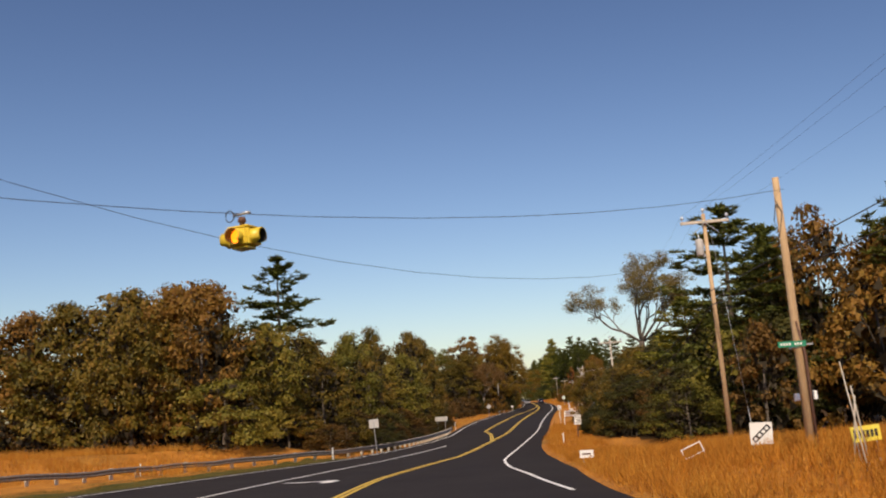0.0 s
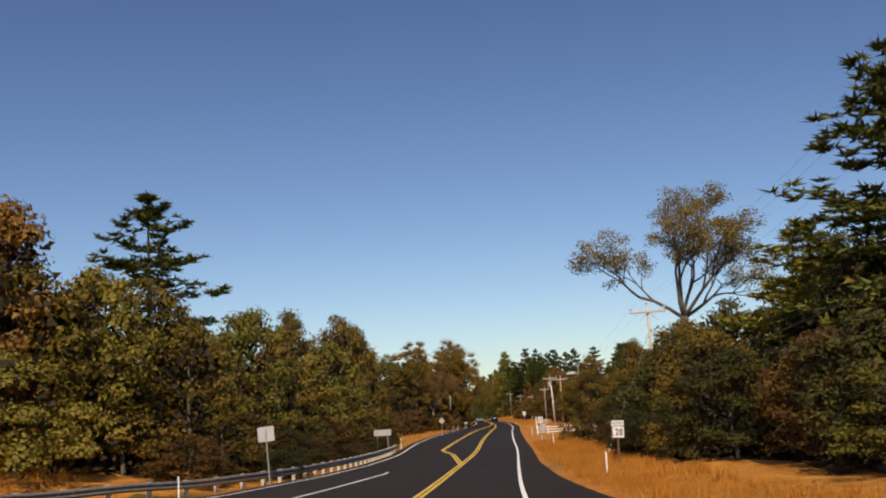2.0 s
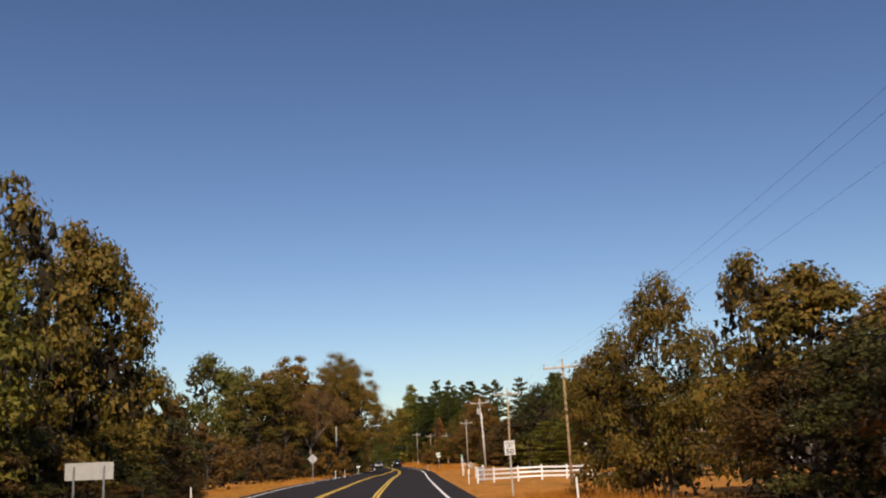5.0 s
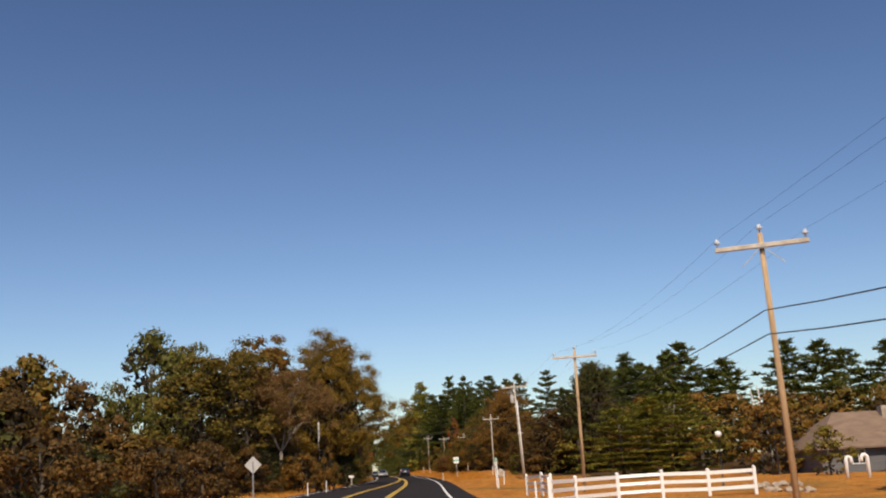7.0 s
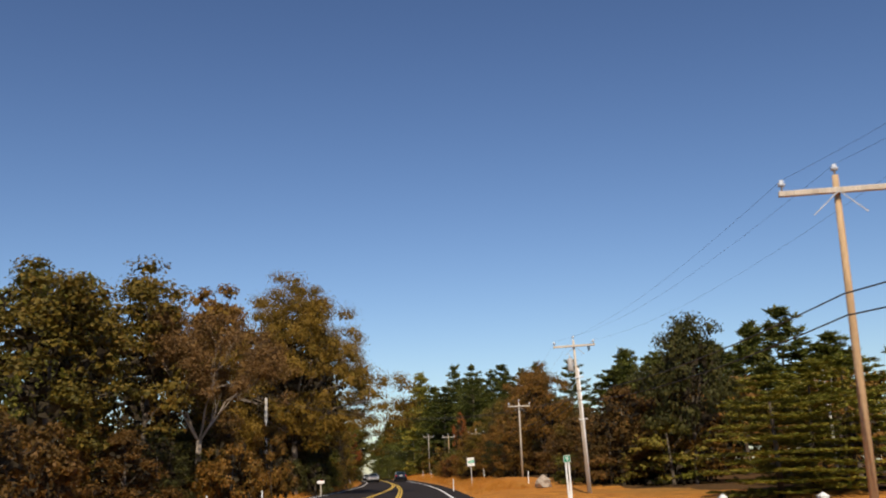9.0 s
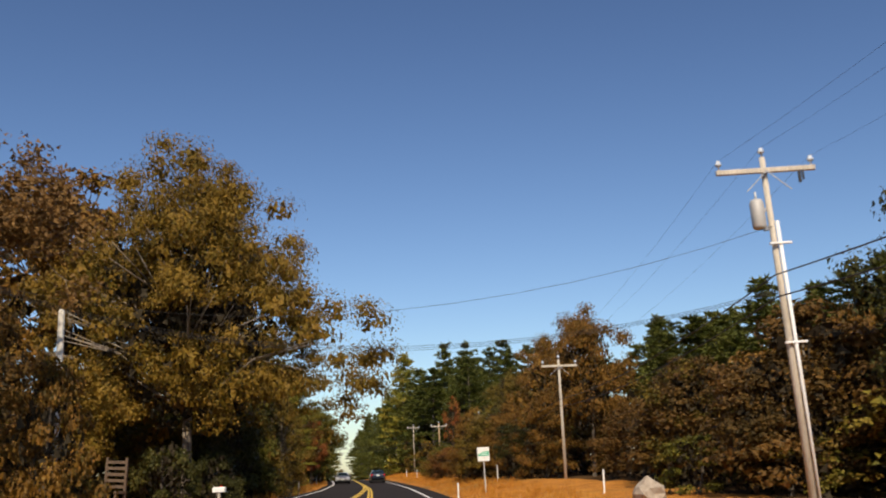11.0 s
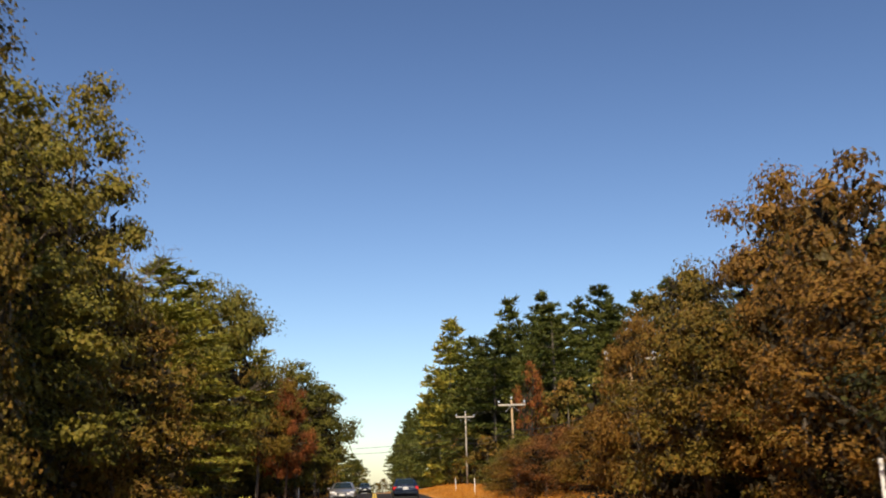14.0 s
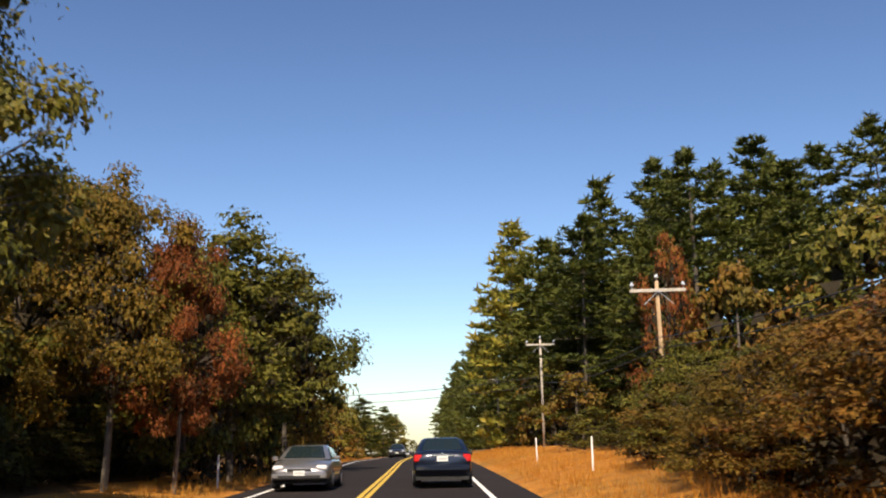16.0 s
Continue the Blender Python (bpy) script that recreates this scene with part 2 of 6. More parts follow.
def box(bm, x0, x1, y0, y1, z0, z1, bevel=0.0, m=None):
    res = bmesh.ops.create_cube(bm, size=1)
    vs = res["verts"]
    for v in vs:
        v.co = Vector(((x0 + x1) / 2 + v.co.x * (x1 - x0), (y0 + y1) / 2 + v.co.y * (y1 - y0), (z0 + z1) / 2 + v.co.z * (z1 - z0)))
    if bevel:
        es = list({e for v in vs for e in v.link_edges})
        out = bmesh.ops.bevel(bm, geom=es, offset=bevel, segments=1, affect="EDGES")
        vs = list({v for f in out["faces"] for v in f.verts} | {v for v in vs if v.is_valid})
    if m is not None:
        for v in vs:
            v.co = m @ v.co
    return bm


def boxes(*specs, bevel=0.0):
    bm = bmesh.new()
    for s in specs:
        box(bm, *s, bevel=bevel)
    return bm


class Tubes:
    """Gathers tapered tubes along lines of points."""

    def __init__(self, sides=6):
        self.v, self.f, self.n = [], [], sides

    def add(self, pts, radii):
        pts = [Vector(p) for p in pts]
        rings = []
        for i, p in enumerate(pts):
            d = (pts[min(i + 1, len(pts) - 1)] - pts[max(i - 1, 0)]).normalized()
            a = d.cross(Vector((0.31, 0.95, 0.05))).normalized()
            if a.length < 0.1:
                a = Vector((1, 0, 0))
            b = d.cross(a)
            base = len(self.v)
            for k in range(self.n):
                w = 2 * math.pi * k / self.n
                self.v.append(p + (a * math.cos(w) + b * math.sin(w)) * radii[i])
            rings.append(base)
        for r0, r1 in zip(rings, rings[1:]):
            for k in range(self.n):
                j = (k + 1) % self.n
                self.f.append((r0 + k, r0 + j, r1 + j, r1 + k))
        self.f.append(tuple(rings[0] + k for k in reversed(range(self.n))))
        self.f.append(tuple(rings[-1] + k for k in range(self.n)))
        return self

    def make(self, name, mat, parent=None, label=""):
        return link_mesh(name, self.v, self.f, mat, parent, label, True)


def leaf_mesh(name, c, n, size, mat, parent, rng, aspect=0.6, along=None):
    """Many small three-cornered leaves: centres c, facing n; long axis along, or any."""
    k = len(c)
    r = rng.normal(size=(k, 3)) if along is None else along
    u = np.cross(n, np.cross(r, n)) if along is None else along
    u /= np.linalg.norm(u, axis=1, keepdims=True) + 1e-9
    v = np.cross(n, u)
    v /= np.linalg.norm(v, axis=1, keepdims=True) + 1e-9
    s = size[:, None] if np.ndim(size) else np.full((k, 1), size)
    u, v = u * s, v * s * aspect
    skew = rng.uniform(-0.5, 0.5, (k, 1)) * v
    verts = np.stack([c + u + skew, c - 0.6 * u + v, c - 0.6 * u - v], 1).reshape(-1, 3)
    me = bpy.data.meshes.new(name)
    me.vertices.add(3 * k)
    me.vertices.foreach_set("co", verts.astype(np.float32).ravel())
    me.loops.add(3 * k)
    me.loops.foreach_set("vertex_index", np.arange(3 * k, dtype=np.int32))
    me.polygons.add(k)
    me.polygons.foreach_set("loop_start", np.arange(0, 3 * k, 3, dtype=np.int32))
    me.polygons.foreach_set("loop_total", np.full(k, 3, dtype=np.int32))
    me.materials.append(mat)
    me.update(calc_edges=True)
    me.validate()
    ob = new(name, me)
    ob.parent = parent
    return ob

# ---- trees: one of each kind is built, the others are copies turned and scaled ----
def broadleaf(seed, H=10.0, R=4.2, skirt=0.12, clumps=72, leaves=125, leaf=0.125, kind="olive", lumpy=0.3, bark=BARK, limbs=12, dome=False, core=6, lump=(0.16, 0.29), twig=0.3, heart=(300, 0.1)):
    """A crown of leaf clumps on a lumpy egg-shaped shell, with trunk and limbs inside."""
    rng = np.random.default_rng(seed)
    root = new("broadleaf_tree")
    hz, cz = H * (1 - skirt) / 2, H * (skirt + (1 - skirt) / 2)
    cs, rs = [], []
    while len(cs) < clumps:
        d = rng.normal(size=3)
        d /= np.linalg.norm(d)
        if d[2] < -0.75:
            continue
        a = math.atan2(d[1], d[0])
        lob = 1 + lumpy * (0.6 * math.sin(2 * a + seed) * math.cos(2.5 * d[2] + seed) + 0.5 * math.sin(3 * a - 2 * seed + 4 * d[2]))
        rc = R * rng.uniform(*lump)
        if dome:
            h = rng.uniform(0, 1) ** 0.9
            lob = 1 + lumpy * (0.6 * math.sin(2 * a + seed) * math.cos(4 * h + seed) + 0.5 * math.sin(3 * a - 2 * seed + 5 * h))
            q = rng.uniform(0.3, 1) ** 0.4
            wid = math.sqrt(max(1 - max(0.0, (h - 0.35) / 0.65) ** 2, 0.02))
            rr = max(R * lob * q * wid - rc * 0.7, 0.1)
            cs.append((math.cos(a) * rr, math.sin(a) * rr, h * (H - rc * 0.7) + rc * 0.25 * (1 - h)))
            rs.append(rc)
            continue
        q = rng.uniform(0.25, 1) ** 0.45
        wide = 1.0 + (0.25 if d[2] < 0 else -0.1 * d[2])
        rr = max(R * lob * q * wide - rc * 0.8, 0.1)
        cs.append((d[0] * rr, d[1] * rr, max(cz + d[2] * (hz * q * (0.9 + 0.1 * lob)) - rc * 0.6 * max(d[2], 0), rc * 0.55)))
        rs.append(rc)
    cs, rs = np.array(cs), np.array(rs)
    idx = np.repeat(np.arange(clumps), leaves)
    d = rng.normal(size=(len(idx), 3))
    d /= np.linalg.norm(d, axis=1, keepdims=True)
    d[:, 2] = np.where(d[:, 2] < -0.25, -d[:, 2], d[:, 2])
    rad = rs[idx] * rng.uniform(0.62, 1.16, len(idx))
    c = cs[idx] + d * rad[:, None] * np.array([1, 1, 0.68])
    n = d * 1.0 + rng.normal(size=d.shape) * 0.5 + np.array([0, 0, 0.2])
    n /= np.linalg.norm(n, axis=1, keepdims=True)
    size = 1.12 * leaf * rng.uniform(0.5, 1.3, len(idx))
    # leafy sprays that close each clump
    i2 = np.repeat(np.arange(clumps), core)
    d2 = rng.normal(size=(len(i2), 3))
    d2 /= np.linalg.norm(d2, axis=1, keepdims=True)
    d2[:, 2] = np.where(d2[:, 2] < -0.45, -d2[:, 2], d2[:, 2])
    c = np.concatenate([c, cs[i2] + d2 * (rs[i2] * rng.uniform(0.25, 0.7, len(i2)))[:, None] * np.array([1, 1, 0.68])])
    n = np.concatenate([n, d2 + rng.normal(size=d2.shape) * 0.3])
    size = np.concatenate([size, twig * rs[i2] * rng.uniform(0.6, 1.2, len(i2))])
    # dark flat pieces stand in for the twigs and shade inside the crown
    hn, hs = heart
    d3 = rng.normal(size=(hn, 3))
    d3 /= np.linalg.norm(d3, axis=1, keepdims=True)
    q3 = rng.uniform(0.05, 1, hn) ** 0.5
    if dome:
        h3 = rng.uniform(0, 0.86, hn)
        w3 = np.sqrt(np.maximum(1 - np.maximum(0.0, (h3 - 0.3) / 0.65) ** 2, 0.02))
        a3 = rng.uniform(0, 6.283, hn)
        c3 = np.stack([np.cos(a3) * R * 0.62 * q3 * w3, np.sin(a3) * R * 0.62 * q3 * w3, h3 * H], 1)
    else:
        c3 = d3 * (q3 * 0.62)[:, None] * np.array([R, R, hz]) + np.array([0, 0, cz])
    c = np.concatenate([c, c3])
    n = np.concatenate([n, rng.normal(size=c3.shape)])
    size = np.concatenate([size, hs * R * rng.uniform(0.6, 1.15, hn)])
    t = Tubes(5)
    lean = rng.uniform(-0.06, 0.06, 2) * H
    top = Vector((lean[0], lean[1], H * 0.75))
    t.add([Vector((0, 0, -0.3)), Vector((0, 0, 0.1)), top * 0.5 + Vector((0.1, 0, 0)), top], [0.045 * R * 1.3, 0.042 * R, 0.03 * R, 0.01 * R])
    high = np.nonzero(cs[:, 2] > 0.42 * H)[0]
    for i in rng.choice(high, min(limbs, len(high)), replace=False):
        e = Vector(cs[i]) * 0.96
        st = top * min(0.9, max(0.4, (e.z / H) - 0.15))
        mid = st.lerp(e, 0.55) + Vector((0, 0, 0.04 * H))
        t.add([st, mid, e], [0.011 * R, 0.007 * R, 0.003 * R])
        for k in range(2):
            w = Vector(rng.normal(size=3)) * 0.1 * R
            t.add([mid, mid.lerp(e, 0.5) + w * 0.5, e + w], [0.005 * R, 0.0035 * R, 0.002 * R])
    t.make("trunk", bark, root)
    crown = leaf_mesh("crown", c, n, size, LEAF[kind], root, rng, 0.72)
    crown.data.materials.append(INNER_SHADE)
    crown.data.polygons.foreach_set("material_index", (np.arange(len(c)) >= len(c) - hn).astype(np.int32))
    root["h"], root["r"] = H, R
    return root


def pine(seed, H=15.0, R=3.8, base=0.1, kind="pine", gappy=0.12, tuft=0.3, dense=1.0, gap=1.1, jitter=0.12):
    """A white pine: whorls of nearly level boughs that spread into flat, lobed shelves of needle tufts."""
    rng = np.random.default_rng(seed)
    root = new("white_pine_tree")
    t = Tubes(4)
    bend = rng.uniform(-0.03, 0.03, 2) * H
    axis = lambda z: Vector((bend[0] * (z / H) ** 2, bend[1] * (z / H) ** 2, z))
    t.add([axis(z) for z in (-0.3, H * 0.3, H * 0.7, H * 0.99)], [0.2, 0.16, 0.09, 0.015])
    C, N, U = [], [], []
    z = base * H
    while z < H * 0.985:
        s = z / H
        if s > 0.4:
            reach = R * max(1 - ((s - 0.4) / 0.6) ** 1.65, 0.02) ** 0.85
        else:
            reach = R * (0.75 + 0.25 * (s - base) / (0.4 - base + 1e-6))
        reach = max(reach * rng.uniform(0.82, 1.12), 0.45)
        turn, lobes = rng.uniform(0, 6.28), 6
        for j in range(lobes):
            if rng.uniform() < gappy:
                continue
            a0 = turn + 6.283 * j / lobes + rng.uniform(-0.3, 0.3)
            L = reach * rng.uniform(0.7, 1.18)
            p0 = axis(min(z + rng.uniform(-jitter, jitter) * gap, H * 0.985))
            rise = rng.uniform(-0.03, 0.07) + 0.55 * s ** 3
            if dense > 0.5:
                w = Vector((math.cos(a0), math.sin(a0), 0))
                t.add([p0, p0 + w * L * 0.5 + Vector((0, 0, L * 0.25 * rise)), p0 + w * L * 0.95 + Vector((0, 0, L * rise))], [0.04 * (1.2 - s), 0.026 * (1.2 - s), 0.006])
            k = int((4 + 5.5 * L) * dense)
            f = rng.uniform(0.06, 1.0, k) ** 0.55
            a = a0 + rng.normal(size=k) * 0.3 * (1.25 - 0.55 * f)
            r = L * f * (1 - 0.35 * np.minimum(np.abs(a - a0) / 0.6, 1.2) ** 2)
            zz = p0.z + L * rise * f * f + rng.normal(size=k) * 0.09 + 0.1 * (1 - f)
            q = np.stack([p0.x + np.cos(a) * r, p0.y + np.sin(a) * r, zz], 1)
            m = 12
            q, aa = np.repeat(q, m, 0), np.repeat(a, m)
            dv = rng.normal(size=(k * m, 3)) * np.array([1, 1, 0.3]) + np.stack([np.cos(aa) * 0.25, np.sin(aa) * 0.25, np.full(k * m, 0.35)], 1)
            dv /= np.linalg.norm(dv, axis=1, keepdims=True)
            ln = tuft * rng.uniform(0.55, 1.15, k * m)
            C.append(q + dv * ln[:, None] * 0.75)
            U.append(dv * ln[:, None])
            N.append(rng.normal(size=(k * m, 3)) + np.array([0, 0, 0.45]))
        z += gap * rng.uniform(0.75, 1.2) * (1.1 - 0.5 * s)
    # the leader's upright plume
    k = 60
    dv = rng.normal(size=(k, 3)) * np.array([0.35, 0.35, 0.3]) + np.array([0, 0, 0.8])
    dv /= np.linalg.norm(dv, axis=1, keepdims=True)
    C.append(np.array(axis(H)) + np.stack([rng.normal(size=k) * 0.12, rng.normal(size=k) * 0.12, -rng.uniform(0, 1.0, k) * gap * 0.6], 1))
    U.append(dv * tuft * 0.9)
    N.append(rng.normal(size=(k, 3)))
    C, U, N = np.concatenate(C), np.concatenate(U), np.concatenate(N)
    t.make("trunk", BARK, root)
    leaf_mesh("crown", C, N, np.linalg.norm(U, axis=1), LEAF[kind], root, rng, 0.3, U.copy())
    root["h"], root["r"] = H, R
    return root


def branching_tree(seed, H, fork, spread, bark, kind, leaves, leaf, first, levels=4, sparse=1.0, tip_r=0.8, girth=0.026):
    """A tree whose limbs are seen: forks again and again, with leaf clumps at its twigs. first: directions of the main limbs."""
    rng = np.random.default_rng(seed)
    root = new("open_crowned_tree")
    t = Tubes(7)
    tips = []

    def grow(p, d, L, r, lev):
        pts, rad = [p], [r]
        for i in range(3):
            d = (d + Vector(rng.normal(size=3)) * 0.13 + Vector((0, 0, 0.05))).normalized()
            p = p + d * L / 3
            pts.append(p)
            rad.append(r * (1 - 0.13 * (i + 1)))
        t.add(pts, rad)
        if lev <= 1:
            tips.extend([pts[2], pts[3]])
        if lev == 0:
            return
        for k in range(3 if lev > 1 else 2):
            side = Vector(rng.normal(size=3))
            side = (side - d * side.dot(d)).normalized()
            grow(pts[3] if k < 2 else pts[2], (d + side * rng.uniform(0.4, 0.85)).normalized(), L * rng.uniform(0.55, 0.8), r * 0.55, lev - 1)

    r0 = girth * H
    t.add([(0, 0, -0.3), (0, 0, fork * 0.5), (0.05, 0, fork)], [r0 * 1.2, r0, r0 * 0.85])
    for dx, dy, dz, ln in first:
        grow(Vector((0.05, 0, fork - 0.1)), Vector((dx, dy, dz)).normalized(), ln, r0 * 0.42, levels - 1)
    tips = np.array([tuple(p) for p in tips])
    keep = rng.uniform(size=len(tips)) < sparse
    cs = tips[keep]
    idx = np.repeat(np.arange(len(cs)), leaves)
    d = rng.normal(size=(len(idx), 3))
    d /= np.linalg.norm(d, axis=1, keepdims=True)
    c = cs[idx] + d * (tip_r * rng.uniform(0.1, 1.0, len(idx)) ** 0.6)[:, None] * np.array([1, 1, 0.6])
    n = rng.normal(size=d.shape) * 0.6 + d * 0.5 + np.array([0, 0, 0.3])
    n /= np.linalg.norm(n, axis=1, keepdims=True)
    t.make("trunk", bark, root)
    leaf_mesh("crown", c, n, leaf * rng.uniform(0.6, 1.25, len(idx)), LEAF[kind], root, rng)
    root["h"], root["r"] = H, spread
    return root


STOCK = {
    "round_close": [broadleaf(s, 10, 4.4, 0.06, 84, 215, 0.07, core=70, twig=0.14, heart=(1300, 0.042), lump=(0.17, 0.33)) for s in (1, 2)],
    "tall_close": [broadleaf(s, 13, 3.8, 0.04, 88, 190, 0.07, "green", 0.25, core=70, twig=0.14, heart=(1300, 0.045), lump=(0.17, 0.33)) for s in (11, 12)],
    "skirt_close": [broadleaf(s, 8, 4.0, 0.0, 76, 158, 0.07, "olive", 0.3, dome=True, core=44, twig=0.15, heart=(800, 0.052), lump=(0.17, 0.33)) for s in (21, 22, 23)],
    "shrub_close": [broadleaf(s, 2.8, 2.1, 0.0, 38, 180, 0.05, "olive", 0.25, limbs=5, dome=True, core=44, twig=0.17, heart=(260, 0.08)) for s in (41, 42)],
    "spread_close": [broadleaf(51, 16, 7.6, 0.07, 380, 240, 0.058, "orange", 0.34, PALE_BARK, 60, core=70, lump=(0.08, 0.2), twig=0.13, heart=(2400, 0.04))],
    "pine_close": [pine(s, 16, 4.6, 0.04, dense=1.9, gappy=0.12, gap=1.5, tuft=0.2, jitter=0.13) for s in (31, 32)],
    "lacy_near": [pine(35, 17, 4.4, 0.2, dense=1.1, gappy=0.28, gap=1.7, tuft=0.27)],
    "round_near": [broadleaf(s, 10, 4.4, 0.06, 66, 112, 0.1, limbs=8, core=34, twig=0.2, heart=(420, 0.07), lump=(0.17, 0.33)) for s in (3, 4)],
    "tall_near": [broadleaf(s, 13, 3.8, 0.04, 70, 104, 0.1, "green", 0.25, limbs=8, core=34, twig=0.2, heart=(260, 0.09), lump=(0.17, 0.33)) for s in (13, 14)],
    "skirt_near": [broadleaf(s, 8, 4.0, 0.0, 60, 86, 0.1, "olive", 0.3, limbs=6, dome=True, core=26, twig=0.2, heart=(420, 0.07), lump=(0.17, 0.33)) for s in (24, 25, 26)],
    "shrub_near": [broadleaf(s, 2.8, 2.1, 0.0, 28, 104, 0.07, "olive", 0.25, limbs=4, dome=True, core=28, twig=0.22, heart=(160, 0.09)) for s in (43, 44)],
    "pine_near": [pine(s, 16, 4.4, 0.04, tuft=0.28, dense=0.85, gappy=0.12, gap=1.4, jitter=0.18) for s in (36, 37, 38)],
    "round_far": [broadleaf(s, 10, 4.4, 0.06, 42, 32, 0.18, limbs=4, core=16, twig=0.3, heart=(110, 0.11), lump=(0.17, 0.33)) for s in (61, 62)],
    "skirt_far": [broadleaf(s, 8, 4.0, 0.0, 38, 30, 0.17, limbs=3, dome=True, core=14, twig=0.3, heart=(90, 0.11), lump=(0.16, 0.33)) for s in (67, 68)],
    "pine_far": [pine(s, 16, 4.4, 0.04, tuft=0.42, dense=0.42, gap=1.2, gappy=0.1, jitter=0.4) for s in (71, 72, 73)],
    "shrub_far": [broadleaf(s, 2.8, 2.1, 0.0, 18, 36, 0.14, limbs=2, dome=True, core=18, twig=0.34, heart=(60, 0.13)) for s in (75, 76)],
    "spread_far": [broadleaf(52, 16, 7.6, 0.04, 150, 52, 0.16, "orange", 0.2, PALE_BARK, 20, core=24, twig=0.26, lump=(0.1, 0.2), heart=(400, 0.07))],
}
WORDS = {"round": "broad-crowned roadside tree", "tall": "tall oval-crowned tree", "skirt": "low-skirted tree at the wood's edge", "pine": "white pine with tiered branches",
         "lacy": "old white pine with gaps between its tiers", "shrub": "dense roadside shrub", "spread": "wide old tree with pale limbs"}
HUES = {"umber": "dull brown", "shade_green": "shade-darkened green", "brick": "brick-red and brown autumn", "olive": "olive-brown autumn", "green": "dark green", "rust": "rust-brown autumn", "orange": "orange-gold autumn", "red": "orange-red autumn", "gold": "yellow-green", "pine": "dark green", "pine_light": "light yellow-green", "tan": "faded tan"}
_used = {}
WOODS = []
_rt = random.Random(7)


def plant(kind, x, y, top, radius, hue=None, z=None, tier=None, turn=None):
    """A tree or shrub whose tip is at height top (world z) with the given crown radius."""
    away = max(abs(x - lane_x(y)) * 2.4, y - 284)
    tiers = ["_close", "_near", "_far"] if away < 24 else (["_near", "_far", "_close"] if away < 50 or (kind == "pine" and away < 78) else ["_far", "_near", "_close"])
    if tier:
        tiers = ["_" + tier, "_near", "_far", "_close"]
    store = next(kind + q for q in tiers if kind + q in STOCK)
    pool = STOCK[store]
    hue = hue or ("pine" if kind in ("pine", "lacy") else "olive")
    i = _used.get(store, 0)
    _used[store] = i + 1
    ob = pool[i % len(pool)]
    z0 = ground_z(x, y) if z is None else z
    sh, sr = max(top - z0, 1.0) / ob["h"], radius / ob["r"]
    rz, kx, ky = _rt.uniform(0, 360), _rt.uniform(0.92, 1.08), _rt.uniform(0.92, 1.08)
    if turn is not None:
        rz, kx, ky = turn, 1.0, 1.0
    m = pose(x, y, z0, 0, 0, rz) @ Matrix.Diagonal((sr * kx, sr * ky, sh, 1))
    if store.endswith("_far"):
        WOODS.append((ob, m, hue))
        return None
    got = copy_thing(ob, m)
    for ch in got.children:
        if ch.name.startswith("crown"):
            ch.material_slots[0].link = "OBJECT"
            ch.material_slots[0].material = LEAF[hue]
    word = "shrub" if kind == "shrub" else "tree"
    got.name = {"pine": "pine_tree", "lacy": "pine_tree", "shrub": "shrub", "shrub_far": "shrub"}.get(kind, "tree")
    tagged(got, f"{WORDS[kind]} with {HUES[hue]} foliage", word, "roadside trees")
    return got


def woodland():
    """The trees further back, which nobody could count, as one piece of woodland."""
    slots = [BARK] + [LEAF[h] for h in HUES] + [INNER_SHADE]
    V, S, N, M = [], [], [], []
    for ob, m, hue in WOODS:
        w = np.array(m)
        for ch in ob.children:
            me = ch.data
            co = np.empty(3 * len(me.vertices), np.float32)
            me.vertices.foreach_get("co", co)
            vi, tot = np.empty(len(me.loops), np.int32), np.empty(len(me.polygons), np.int32)
            me.loops.foreach_get("vertex_index", vi)
            me.polygons.foreach_get("loop_total", tot)
            base = sum(len(v) for v in V)
            V.append(co.reshape(-1, 3) @ w[:3, :3].T + w[:3, 3])
            S.append(vi + base)
            N.append(tot)
            mi = np.empty(len(tot), np.int32)
            me.polygons.foreach_get("material_index", mi)
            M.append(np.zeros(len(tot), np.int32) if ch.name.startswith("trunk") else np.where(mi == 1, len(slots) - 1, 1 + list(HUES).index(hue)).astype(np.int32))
    V, S, N, M = np.concatenate(V), np.concatenate(S), np.concatenate(N), np.concatenate(M)
    me = bpy.data.meshes.new("woodland")
    me.vertices.add(len(V))
    me.vertices.foreach_set("co", V.astype(np.float32).ravel())
    me.loops.add(len(S))
    me.loops.foreach_set("vertex_index", S)
    me.polygons.add(len(N))
    me.polygons.foreach_set("loop_start", np.concatenate([[0], np.cumsum(N)[:-1]]).astype(np.int32))
    me.polygons.foreach_set("loop_total", N)
    for mt in slots:
        me.materials.append(mt)
    me.polygons.foreach_set("material_index", M)
    me.update(calc_edges=True)
    tagged(new("woodland", me), "mixed autumn woodland standing back from the road", "woodland", kind="stuff")

